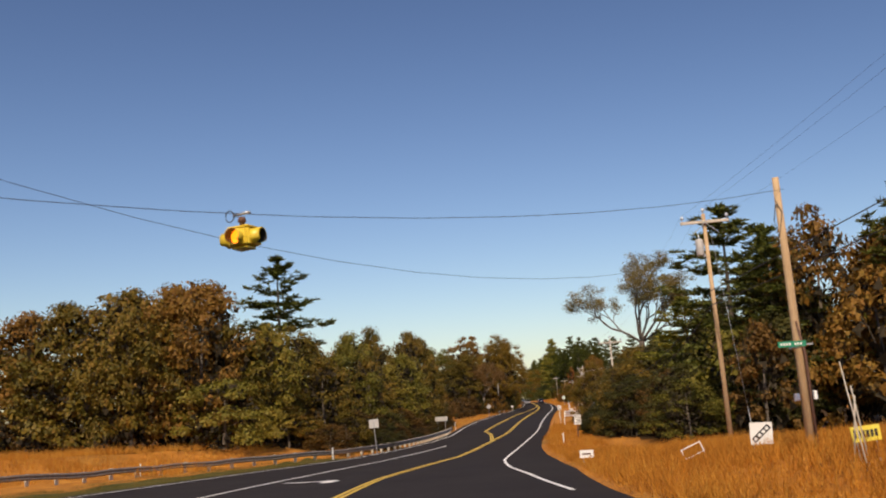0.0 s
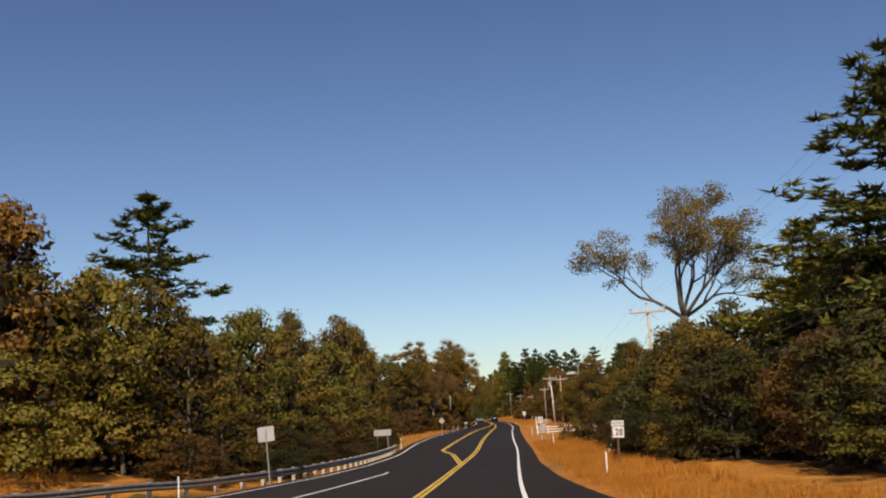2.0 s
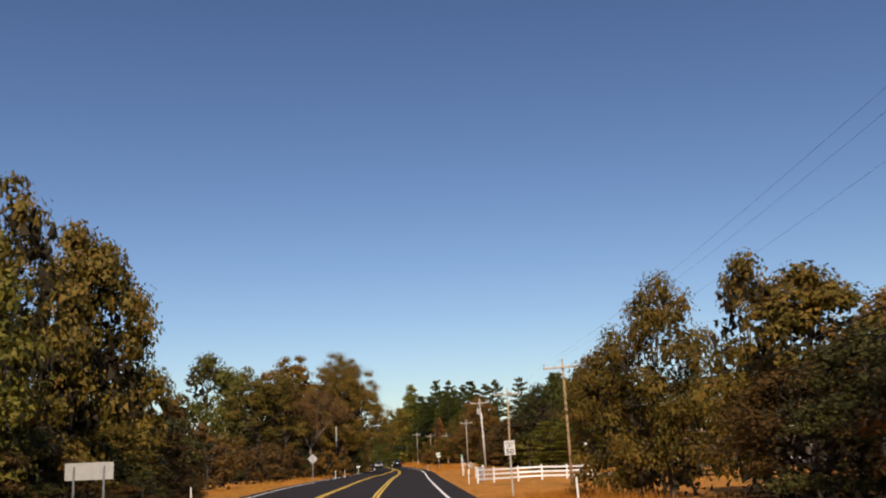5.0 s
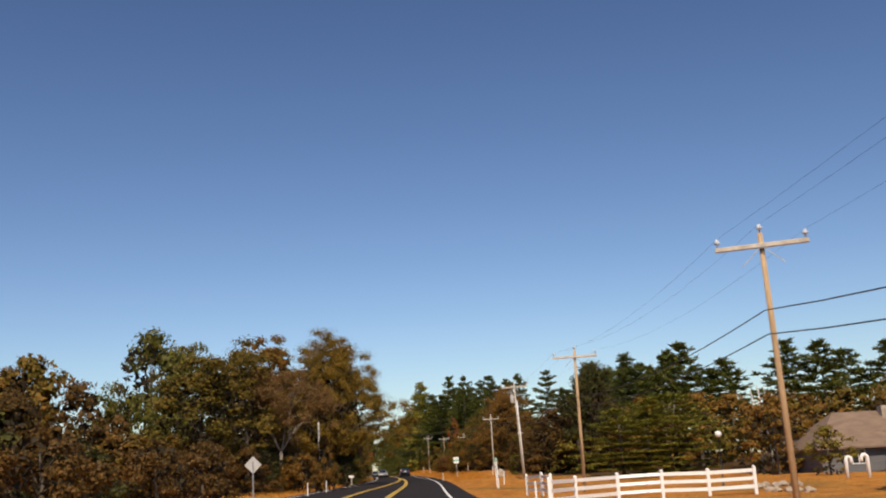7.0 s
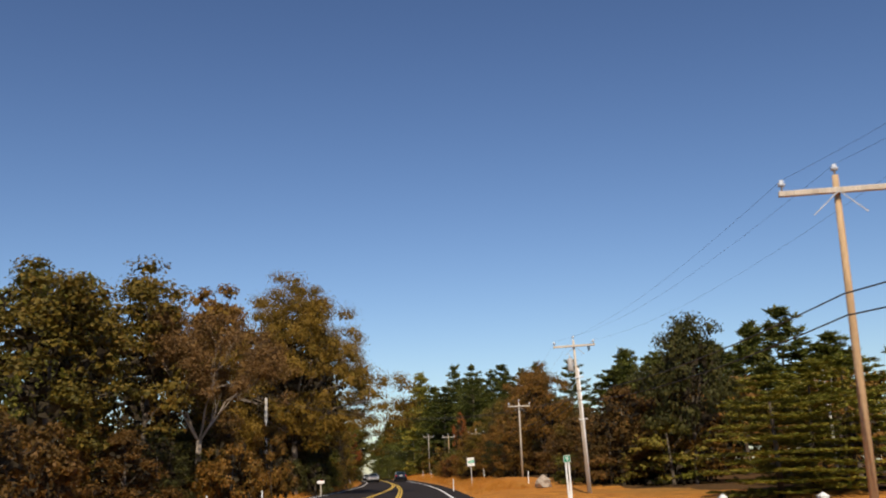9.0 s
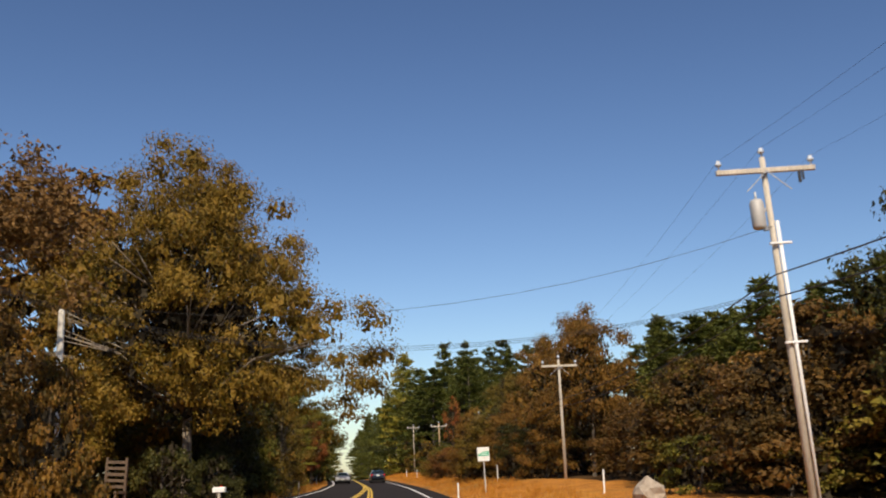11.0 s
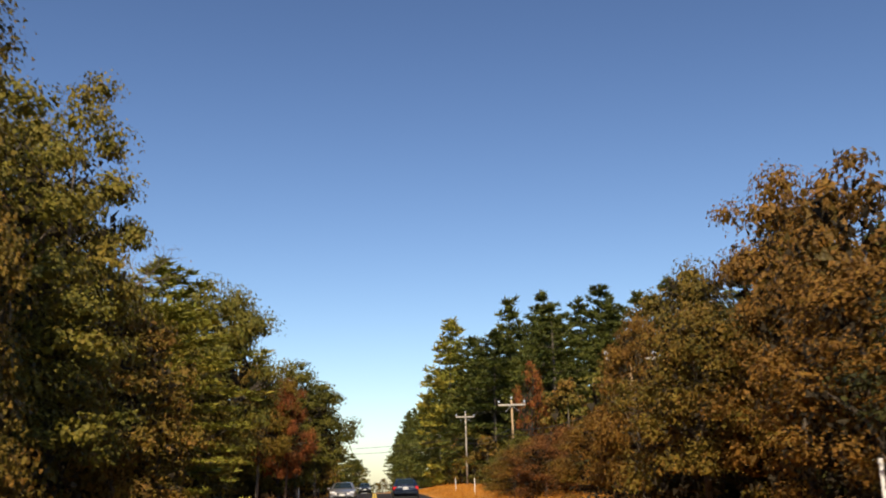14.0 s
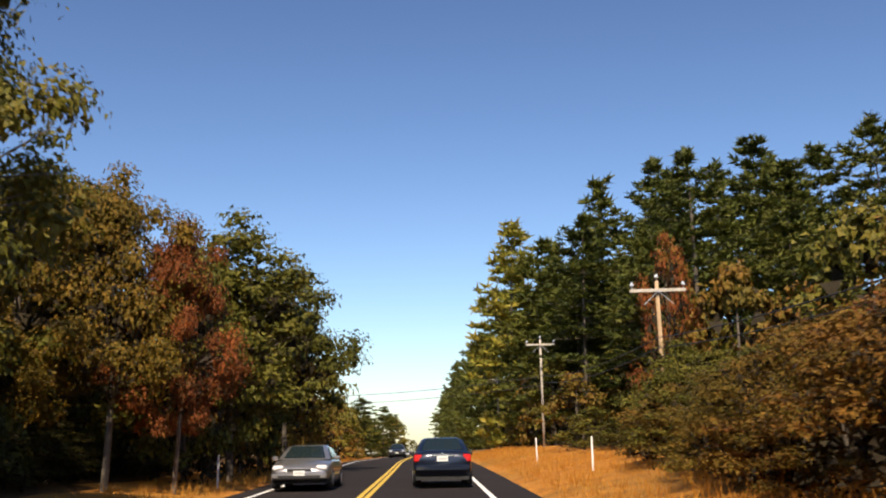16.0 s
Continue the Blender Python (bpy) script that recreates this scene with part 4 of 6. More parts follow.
def undergrowth():
    """Brush and edge trees that close the woods towards the road."""
    def row(y0, y1, step, off, h0, h1, r, hues, kind="skirt"):
        y = y0
        while y < y1:
            x = lane_x(y) + off + _rt.uniform(-0.5, 0.5) * (1 if off > 0 else -1)
            plant(kind, x, y, ground_z(x, y) + _rt.uniform(h0, h1), r * _rt.uniform(0.9, 1.15), _rt.choice(hues), tier="far" if abs(off) >= 14 else None)
            y += step * _rt.uniform(0.85, 1.15)

    # right of the road, behind the route sign
    row(60, 74, 3.6, 12.5, 3.5, 5.0, 2.6, ["shade_green", "green", "umber"])
    row(79.5, 86, 2.0, 7.8, 1.5, 2.3, 1.4, ["shade_green", "umber"])
    row(88, 97, 2.4, 8.6, 1.8, 2.6, 1.6, ["shade_green", "umber"])
    row(80, 97, 2.8, 9.6, 2.2, 3.6, 2.0, ["shade_green", "umber"])
    row(73, 97, 3.4, 10.2, 4.0, 6.0, 2.7, ["olive", "shade_green", "green"])
    row(97, 116, 3.8, 9.8, 2.6, 3.8, 2.4, ["umber", "shade_green"])
    row(58, 100, 5.0, 15.5, 5.5, 7.5, 3.2, ["shade_green", "umber", "green"])
    # right, beyond the lawn
    row(222, 252, 3.6, 15.5, 2.6, 4.2, 2.5, ["gold", "olive", "rust"])
    row(226, 254, 4.5, 12.5, 3.5, 6.0, 2.6, ["olive", "umber", "umber", "gold"])
    row(228, 256, 5.5, 17.0, 5.0, 6.5, 3.4, ["umber", "rust"])
    row(257, 275, 4.4, 8.8, 4.2, 5.6, 2.5, ["umber", "shade_green", "rust"])
    row(275, 296, 4.0, 9.6, 3.8, 4.8, 2.4, ["shade_green", "umber", "green"])
    row(294, 306, 2.8, 6.4, 2.2, 3.2, 1.7, ["brick", "rust", "olive"])
    row(307, 318, 3.0, 7.0, 2.0, 2.8, 1.6, ["olive", "green"])
    row(296, 308, 3.4, 8.2, 2.6, 3.6, 2.0, ["brick", "rust", "brick"])
    row(309, 326, 3.6, 8.6, 2.6, 4.0, 2.0, ["olive", "gold", "green"])
    row(262, 400, 6.0, 15.0, 6.0, 9.0, 3.6, ["olive", "green", "rust"])
    row(352, 420, 4.2, 9.5, 4.5, 7.0, 2.6, ["olive", "green"])
    # left, behind the guardrail
    row(78, 146, 3.8, -12.8, 2.2, 4.0, 2.3, ["olive", "shade_green", "umber"])
    row(80, 146, 5.0, -16.4, 3.0, 5.0, 2.8, ["olive", "green", "rust"])
    row(84, 146, 5.5, -21.0, 5.0, 7.5, 3.4, ["olive"])
    # left, from the yard on
    row(186, 232, 3.6, -19.5, 3.0, 5.0, 3.0, ["olive", "umber"])
    row(206, 226, 4.5, -13.5, 3.0, 5.0, 2.5, ["umber", "shade_green", "brick"])
    row(249, 262, 3.4, -13.2, 3.5, 5.5, 2.7, ["green", "olive"])
    row(232, 262, 5, -18, 5, 7.5, 3.6, ["green", "olive"])
    row(250, 270, 4.5, -10.4, 7.0, 10.0, 2.6, ["shade_green", "green", "shade_green"])
    row(271, 296, 4.5, -10.4, 6.5, 9.0, 2.6, ["gold", "olive", "gold"])
    row(319, 345, 4.2, -8.2, 7.5, 10.0, 2.6, ["green", "green", "olive"])
    row(296, 336, 3.4, -13.5, 4.5, 7.5, 3.0, ["green", "olive"])
    # low row whose dark colour stands for the gloom under these trees
    row(298, 336, 3.0, -11.6, 1.6, 2.6, 1.8, ["shade_green"])
    row(250, 400, 7.0, -16.0, 6.0, 9.0, 3.8, ["green", "olive"])
    row(346, 400, 5.0, -8.6, 2.5, 4.5, 2.4, ["gold", "rust", "olive"], "shrub")
    # low brush close behind the route sign and the guardrail, coloured dark as shade
    kept_state = _rt.getstate()
    row(80.5, 85, 1.6, 7.3, 0.9, 1.5, 1.0, ["shade_green"])
    row(90, 97, 1.7, 7.6, 0.9, 1.6, 1.0, ["shade_green", "umber"])
    row(76.5, 80, 1.7, 9.0, 1.0, 1.6, 1.2, ["shade_green"])
    row(74.5, 79, 1.9, 11.0, 1.2, 1.8, 1.4, ["shade_green"])
    row(73, 78, 2.0, 13.2, 1.2, 2.0, 1.5, ["shade_green"])
    row(84, 140, 2.6, -10.6, 1.0, 1.7, 1.3, ["umber", "shade_green"])
    _rt.setstate(kept_state)


undergrowth()
woodland()
# the old open oak by the road
airy = branching_tree(83, 13, 3.6, 4, PALE_BARK, "tan", 42, 0.08, [(-0.3, 0.1, 1.0, 3.0), (0.2, -0.1, 1.0, 3.0), (0.05, 0.2, 1.0, 2.7), (-0.6, -0.2, 0.9, 2.3), (0.5, 0.1, 0.8, 2.0)], 5, 0.9, 0.6, 0.013)
airy.matrix_world = pose(-22.3, 215, ground_z(-22.3, 215), 0, 0, 20)
tagged(airy, "tall airy tree with pale limbs and thin tan leaves", "tree")
bare = branching_tree(91, 13, 7.0, 3, PALE_BARK, "tan", 2, 0.05, [(-0.2, 0.1, 1.0, 1.7), (0.25, -0.1, 1.0, 1.9), (0.5, 0.2, 0.9, 1.5), (-0.5, 0.1, 0.9, 1.4)], 5, 0.4, 0.4, 0.01)
bare.matrix_world = pose(-25.3, 286, ground_z(-25.3, 286), 0, 0, 60)
tagged(bare, "half-dead tree with bare pale grey twigs", "tree")
oak = branching_tree(77, 12, 7.6, 6, BARK, "faded", 40, 0.075, [(-1.0, -0.1, 0.26, 3.1), (-0.1, 0.1, 1.0, 3.7), (0.6, -0.1, 0.75, 3.2), (0.3, 0.6, 0.8, 2.6), (-0.3, -0.3, 1.0, 3.0), (0.95, 0.2, 0.45, 2.6)], 5, 0.74, 0.6)
oak.matrix_world = pose(5.0, 97.5, ground_z(5.0, 97.5), 0, 0, 0)
tagged(oak, "old open-crowned oak with dark limbs and thin olive leaves", "tree")
for pool in STOCK.values():
    for ob in pool:
        for o in (*ob.children_recursive, ob):
            bpy.data.objects.remove(o)


# ---- roadside things ----
def thing(name, label, category, group="", at=None):
    ob = new(name)
    tagged(ob, label, category, group)
    if at is not None:
        ob.matrix_world = at
    return ob


def text_part(body, width, height, mat, parent, x, y, z, name="lettering"):
    """Upright letters facing -y, centred at x, z, of the given width and height."""
    cu = bpy.data.curves.new(name, "FONT")
    cu.body, cu.extrude, cu.align_x, cu.align_y = body, 0.004, "CENTER", "CENTER"
    cu.offset = 0.012
    tmp = bpy.data.objects.new(name, cu)
    scene.collection.objects.link(tmp)
    me = bpy.data.meshes.new_from_object(tmp)
    bpy.data.objects.remove(tmp)
    co = np.array([v.co[:] for v in me.vertices])
    lo, hi = co.min(0), co.max(0)
    for v in me.vertices:
        v.co = (x + ((v.co.x - lo[0]) / (hi[0] - lo[0]) - 0.5) * width, y - (0.004 if v.co.z > 0 else 0), z + ((v.co.y - lo[1]) / (hi[1] - lo[1]) - 0.5) * height)
    me.materials.clear()
    me.materials.append(mat)
    ob = new(name, me)
    ob.parent = parent
    return ob


def plate(name, w, h, mat, parent, z, y=0.0, x=0.0, thick=0.006, corner=0.03, turn=0.0, label=""):
    """A sheet with rounded corners facing -y, its middle at height z."""
    bm = bmesh.new()
    pts = []
    for cx, cz, a0 in ((w / 2 - corner, h / 2 - corner, 0), (-w / 2 + corner, h / 2 - corner, 90), (-w / 2 + corner, -h / 2 + corner, 180), (w / 2 - corner, -h / 2 + corner, 270)):
        for k in range(4):
            a = radians(a0 + 30 * k)
            pts.append((cx + corner * math.cos(a), cz + corner * math.sin(a)))
    ct, st = math.cos(radians(turn)), math.sin(radians(turn))
    ring = [bm.verts.new((x + px * ct - pz * st, y, z + px * st + pz * ct)) for px, pz in pts]
    f = bm.faces.new(ring)
    ext = bmesh.ops.extrude_face_region(bm, geom=[f])
    for v in ext["geom"]:
        if isinstance(v, bmesh.types.BMVert):
            v.co.y += thick
    bmesh.ops.recalc_face_normals(bm, faces=bm.faces)
    return part(name, bm, mat, parent, label)


def u_post(parent, z0, z1, mat, x=0.0, y=0.03, w=0.06):
    """A flanged channel sign post."""
    bm = boxes((x - w * 0.3, x + w * 0.3, y, y + 0.006, z0, z1), (x - w * 0.3 - 0.004, x - w * 0.3 + 0.002, y, y + 0.03, z0, z1), (x + w * 0.3 - 0.002, x + w * 0.3 + 0.004, y, y + 0.03, z0, z1),
               (x - w * 0.3 - 0.016, x - w * 0.3, y + 0.025, y + 0.031, z0, z1), (x + w * 0.3, x + w * 0.3 + 0.016, y + 0.025, y + 0.031, z0, z1))
    return part("post", bm, mat, parent)


def stand(x, y, rz=0.0, lean=0.0):
    return pose(x, y, ground_z(x, y), 0, lean, rz)


def route_sign():
    x, y = -1.2, 77.7
    s = thing("route_marker_sign", "white north route sign with black numerals on a brown post", "road sign", at=stand(x, y, 3, 1.5))
    base = ground_z(x, y)
    zb, zt = -0.18 - base, 0.56 - base
    hh = zt - zb
    u_post(s, -0.4, zt - 0.05, RUST_POST, w=0.11)
    p = plate("direction_panel", 0.535, hh * 0.33, SIGN_WHITE, s, zt - hh * 0.165)
    plate("border", 0.52, hh * 0.33 - 0.015, BLACK, p, zt - hh * 0.165, -0.003, thick=0.002)
    plate("field", 0.502, hh * 0.33 - 0.035, SIGN_WHITE, p, zt - hh * 0.165, -0.006, thick=0.003)
    text_part("NORTH", 0.41, 0.13, BLACK, p, 0, -0.008, zt - hh * 0.165)
    q = plate("route_panel", 0.535, hh * 0.65, SIGN_WHITE, s, zb + hh * 0.325)
    plate("border", 0.52, hh * 0.65 - 0.015, BLACK, q, zb + hh * 0.325, -0.003, thick=0.002)
    plate("field", 0.502, hh * 0.65 - 0.035, SIGN_WHITE, q, zb + hh * 0.325, -0.006, thick=0.003)
    text_part("28", 0.335, 0.29, BLACK, q, 0.04, -0.008, zb + hh * 0.325)
    part("state_outline", boxes((-0.247, -0.207, -0.011, -0.006, zb + hh * 0.5, zb + hh * 0.6), (-0.247, -0.225, -0.011, -0.006, zb + hh * 0.2, zb + hh * 0.52), (-0.247, -0.195, -0.011, -0.006, zb + hh * 0.1, zb + hh * 0.2)), BLACK, q)


def speed_sign():
    x, y = -4.05, 131.5
    s = thing("speed_limit_sign", "white speed limit fifty sign on a steel post", "road sign", at=stand(x, y, 2, -1.5))
    base = ground_z(x, y)
    z = 0.87 - base
    u_post(s, -0.4, z + 0.3, DULL_STEEL, w=0.06)
    p = plate("panel", 0.46, 0.61, SIGN_WHITE, s, z)
    plate("border", 0.445, 0.595, BLACK, p, z, -0.003, thick=0.002)
    plate("field", 0.425, 0.575, SIGN_WHITE, p, z, -0.006, thick=0.003)
    text_part("SPEED", 0.33, 0.085, BLACK, p, 0, -0.008, z + 0.19)
    text_part("LIMIT", 0.26, 0.085, BLACK, p, 0, -0.008, z + 0.07)
    text_part("50", 0.32, 0.21, BLACK, p, 0, -0.008, z - 0.14)


def plain_backs():
    """Signs for the other direction, seen from behind."""
    for name, x, y, zc, w, h, posts, turn, label in (
            ("road_sign", -16.6, 78.4, 0.72, 0.76, 0.66, (0.0,), 0, "pale back of a square road sign on one post"),
            ("road_sign", -17.4, 118.8, 0.42, 1.45, 0.5, (-0.45, 0.45), 0, "dull back of a wide road sign on two posts"),
            ("warning_sign", -17.3, 174.4, 1.5, 0.6, 0.6, (0.0,), 45, "dull grey back of a diamond warning sign")):
        s = thing(name, label, "road sign", "signs facing away", stand(x, y, -3, -4 if len(posts) == 1 and turn == 0 else 0))
        base = ground_z(x, y)
        for px in posts:
            u_post(s, -0.5, zc - base + h * 0.3, GALV, px, -0.04)
        plate("panel", w, h, DULL_STEEL, s, zc - base, turn=turn)


def green_signs():
    x, y = -6.5, 248.0
    s = thing("adoption_sign", "white roadside sign with a green emblem on a post", "road sign", at=stand(x, y, 2, -2))
    base = ground_z(x, y)
    z = 2.65 - base
    u_post(s, -0.4, z + 0.3, DULL_STEEL, w=0.055)
    p = plate("panel", 0.63, 0.72, SIGN_WHITE, s, z)
    bm = bmesh.new()
    edge = [(-0.27, -0.1), (0.29, -0.1), (0.29, 0.15), (0.2, 0.15), (0.16, 0.135), (-0.02, 0.13), (-0.09, 0.1), (-0.12, 0.055), (-0.17, 0.045), (-0.2, 0.02), (-0.27, 0.005)]
    f = bm.faces.new([bm.verts.new((ex, -0.001, z + ez)) for ex, ez in edge])
    out = bmesh.ops.extrude_face_region(bm, geom=[f])
    for v in out["geom"]:
        if isinstance(v, bmesh.types.BMVert):
            v.co.y -= 0.003
    bmesh.ops.recalc_face_normals(bm, faces=bm.faces)
    part("emblem", bm, mottled("emblem_green", (0.0, 0.36, 0.2), (0.02, 0.44, 0.26), 4, 60, 0.45), p, "green emblem band")
    part("writing_bars", boxes((-0.1, 0.22, -0.007, -0.0045, z + 0.035, z + 0.085), (-0.19, -0.14, -0.007, -0.0045, z - 0.045, z - 0.015), (-0.1, 0.22, -0.007, -0.0045, z - 0.045, z + 0.005)), mottled("pale_green_print", (0.5, 0.72, 0.6), (0.6, 0.8, 0.7), 8, 60, 0.5), p)
    part("print_bars", boxes((-0.06, 0.24, -0.003, -0.0005, z - 0.17, z - 0.14), (-0.06, 0.2, -0.003, -0.0005, z - 0.23, z - 0.195)), mottled("pale_grey_print", (0.58, 0.57, 0.53), (0.66, 0.65, 0.6), 8, 60, 0.5), p)
    x, y = -4.25, 197.7
    s = thing("reference_marker", "small green marker sign on two pale posts", "road sign", at=stand(x, y, 2, -2.5))
    base = ground_z(x, y)
    z = 1.58 - base
    u_post(s, -0.4, z + 0.1, WHITE_PAINT, -0.05)
    u_post(s, -0.4, z + 0.1, WHITE_PAINT, 0.06)
    p = plate("panel", 0.26, 0.26, SIGN_WHITE, s, z)
    plate("field", 0.235, 0.235, SIGN_GREEN, p, z, -0.004, thick=0.003)
    part("writing_bars", boxes((-0.06, 0.06, -0.008, -0.003, z + 0.03, z + 0.06), (-0.07, 0.07, -0.008, -0.003, z - 0.005, z + 0.015), (0.0, 0.035, -0.008, -0.003, z - 0.08, z - 0.03)), SIGN_WHITE, p)


def yard_signs():
    def stakes(s, w, top):
        for px in (-w, w):
            part("stake", boxes((px - 0.012, px + 0.012, 0.005, 0.025, -0.3, top)), GALV, s)

    x, y = 4.1, 26.7
    b = ground_z(x, y)
    s = thing("yard_sign", "square white yard sign with a diagonal black banner", "sign", at=stand(x, y, 6, 1))
    z = 0.46 - b
    stakes(s, 0.2, z + 0.2)
    p = plate("panel", 0.56, 0.54, SIGN_WHITE, s, z, corner=0.01)
    bm = bmesh.new()
    box(bm, -0.27, 0.27, -0.006, -0.001, -0.07, 0.07, m=Matrix.Translation((0, 0, z)) @ Matrix.Rotation(radians(-42), 4, "Y"))
    part("banner", bm, BLACK, p)
    for k, (a, c) in enumerate(((-0.2, 0.0), (-0.07, 0.04), (0.06, 0.04), (0.18, 0.02))):
        bm = bmesh.new()
        box(bm, a - 0.035, a + 0.035 + c * 0.3, -0.01, -0.005, -0.035, 0.035, m=Matrix.Translation((0, 0, z)) @ Matrix.Rotation(radians(-42), 4, "Y"))
        part("writing_bar", bm, SIGN_WHITE, p)
    x, y = -0.38, 43.5
    b = ground_z(x, y)
    s = thing("yard_sign", "small white yard sign low in the grass", "sign", at=stand(x, y, 4))
    z = max(-0.66 - b, 0.25)
    stakes(s, 0.14, z)
    p = plate("panel", 0.56, 0.32, SIGN_WHITE, s, z, corner=0.01)
    part("writing_bars", boxes((-0.18, 0.18, -0.006, -0.001, z - 0.03, z + 0.03)), RUST_POST, p)
    for x, y, zc, rz, tilt, lab in ((5.55, 22.3, 0.52, 4, -5, "yellow yard sign with dark letter bars"),):
        b = ground_z(x, y)
        s = thing("yard_sign", lab, "sign", at=stand(x, y, rz, tilt))
        z = zc - b
        stakes(s, 0.2, z)
        p = plate("panel", 0.6, 0.32, SIGN_YELLOW, s, z, corner=0.01)
        part("writing_bars", boxes(*[(-0.25 + k * 0.086, -0.19 + k * 0.086, -0.006, -0.001, z - 0.08, z + (0.1 if k == 0 else 0.07)) for k in range(6)]), BLACK, p)
    x, y = 2.8, 29.4
    z = 0.02 - ground_z(x, y)
    s = thing("sign_frame", "empty pale sign frame tilted in dry grass", "sign frame", at=stand(x, y, 10, -22))
    stakes(s, 0.27, z - 0.1)
    for x0, x1, z0, z1 in ((-0.3, 0.3, 0.12, 0.15), (-0.3, 0.3, -0.15, -0.12), (-0.3, -0.27, -0.12, 0.12), (0.27, 0.3, -0.12, 0.12)):
        part("bar", boxes((x0, x1, -0.012, 0.003, z + z0, z + z1), bevel=0.003), WHITE_PAINT, s)
    s = thing("leaning_stakes", "pale leaning stakes tied together in tall grass", "stakes", at=pose(5.15, 21.6, ground_z(5.15, 21.6)))
    g0 = ground_z(5.15, 21.6)
    for a, c, r in (((0.12, -0.3, -0.3), (-0.14, 0.1, 2.0 - g0), 0.016), ((0.3, 0.3, -0.2), (0.0, 0.0, 1.5 - g0), 0.018), ((-0.05, 0.3, -0.2), (0.05, 0.0, 1.3 - g0), 0.02)):
        Tubes(6).add([a, c], [r, r * 0.8]).make("stake", GREY_WOOD, s)


def delineators():
    """Slim reflective posts by the road."""
    first = None
    spots = [(-2.12, 72, 0.9), (-27.4, 60, 0.8), (-19.7, 80, 1.0), (-18.2, 71, 0.9), (-4.9, 262, 1.1), (-22.6, 317.2, 1.1), (-10.7, 317, 1.1), (-12.2, 332, 1.1),
             (-17.6, 208, 1.0), (-17.5, 196, 1.0), (-8.2, 240, 1.0), (-3.0, 232, 0.9), (-3.4, 205, 1.0), (-18.7, 268, 1.1), (-17.7, 133, 1.0), (-3.2, 118, 1.0), (-5.0, 158, 1.0)]
    for x, y, h in spots:
        m = stand(x, y, 0, _rt.uniform(-2, 2)) @ Matrix.Diagonal((1, 1, h, 1))
        if first is None:
            first = thing("delineator_post", "slim white reflective marker post", "marker post", "marker posts", m)
            part("post", boxes((-0.03, 0.03, -0.012, 0.012, -0.3, 0.96), bevel=0.004), WHITE_PAINT, first)
            part("reflector", boxes((-0.028, 0.028, -0.016, -0.0125, 0.8, 0.95)), SIGN_WHITE, first)
        else:
            made = copy_thing(first, m)
            made.matrix_basis = m


# ---- guardrail ----
PALE_POST = mottled("pale_post_timber", (0.5, 0.46, 0.38), (0.66, 0.62, 0.53), 4, 40, 0.8, stretch=(1, 1, 0.2))


def guardrail():
    ctrl = [(-32.2, 46), (-29.5, 53), (-25.8, 61.5), (-21.6, 69), (-18.3, 75), (-16.7, 81), (-16.1, 90), (-16.0, 100), (-16.25, 110), (-16.6, 119), (-17.2, 126)]
    pts = []
    for i in range(len(ctrl) - 1):
        a, b = Vector(ctrl[i]), Vector(ctrl[i + 1])
        p, q = Vector(ctrl[max(i - 1, 0)]), Vector(ctrl[min(i + 2, len(ctrl) - 1)])
        for k in range(6):
            u = k / 6
            pts.append(0.5 * (2 * a + (b - p) * u + (2 * p - 5 * a + 4 * b - q) * u * u + (3 * a - p - 3 * b + q) * u ** 3))
    pts.append(Vector(ctrl[-1]))
    rail = thing("guardrail", "galvanised steel guardrail on pale blocked posts", "guardrail")
    prof = [(0.0, 0.33), (-0.02, 0.32), (-0.08, 0.265), (-0.08, 0.235), (-0.01, 0.18), (-0.01, 0.15), (-0.08, 0.095), (-0.08, 0.065), (-0.02, 0.01), (0.0, 0.0)]
    V, F = [], []
    run, acc = [], 0.0

    def base(p):
        return ground_z(p.x + 0.15, p.y) if p.y < 76 else float(lane_z(p.y)) - 0.05

    for i, p in enumerate(pts):
        d = (pts[min(i + 1, len(pts) - 1)] - pts[max(i - 1, 0)]).normalized()
        nrm = Vector((-d.y, d.x))
        z = base(p) + 0.3
        for o, h in prof:
            V.append((p.x + nrm.x * o, p.y + nrm.y * o, z + h))
        if i:
            acc += (p - pts[i - 1]).length
        run.append((acc, p, nrm))
        if i:
            n = len(prof)
            b = n * i
            F += [(b - n + j, b - n + j + 1, b + j + 1, b + j) for j in range(n - 1)]
    weathered = mottled("weathered_guardrail", (0.15, 0.13, 0.12), (0.27, 0.24, 0.22), 5, 60, 0.55, 0.35)
    beam = link_mesh("beam", V, F, weathered, rail, "", False)
    sol = beam.modifiers.new("thick", "SOLIDIFY")
    sol.thickness = 0.006
    s = 0.6
    mesh = None
    while s < acc:
        p = nrm = None
        for (a0, p0, n0), (a1, p1, n1) in zip(run, run[1:]):
            if a0 <= s <= a1:
                k = (s - a0) / (a1 - a0)
                p, nrm = p0.lerp(p1, k), n0
        if mesh is None:
            bm = boxes((0.08, 0.24, -0.08, 0.08, -0.4, 0.64), (-0.005, 0.08, -0.07, 0.07, 0.26, 0.62), bevel=0.008)
            ob = part("post", bm, PALE_POST, rail)
            mesh = ob.data
        else:
            ob = new("post", mesh)
            ob.parent = rail
        ob.matrix_world = pose(p.x, p.y, base(p), 0, 0, math.degrees(math.atan2(nrm.y, nrm.x)))
        s += 1.9


# ---- poles and wires ----
ARM = {}


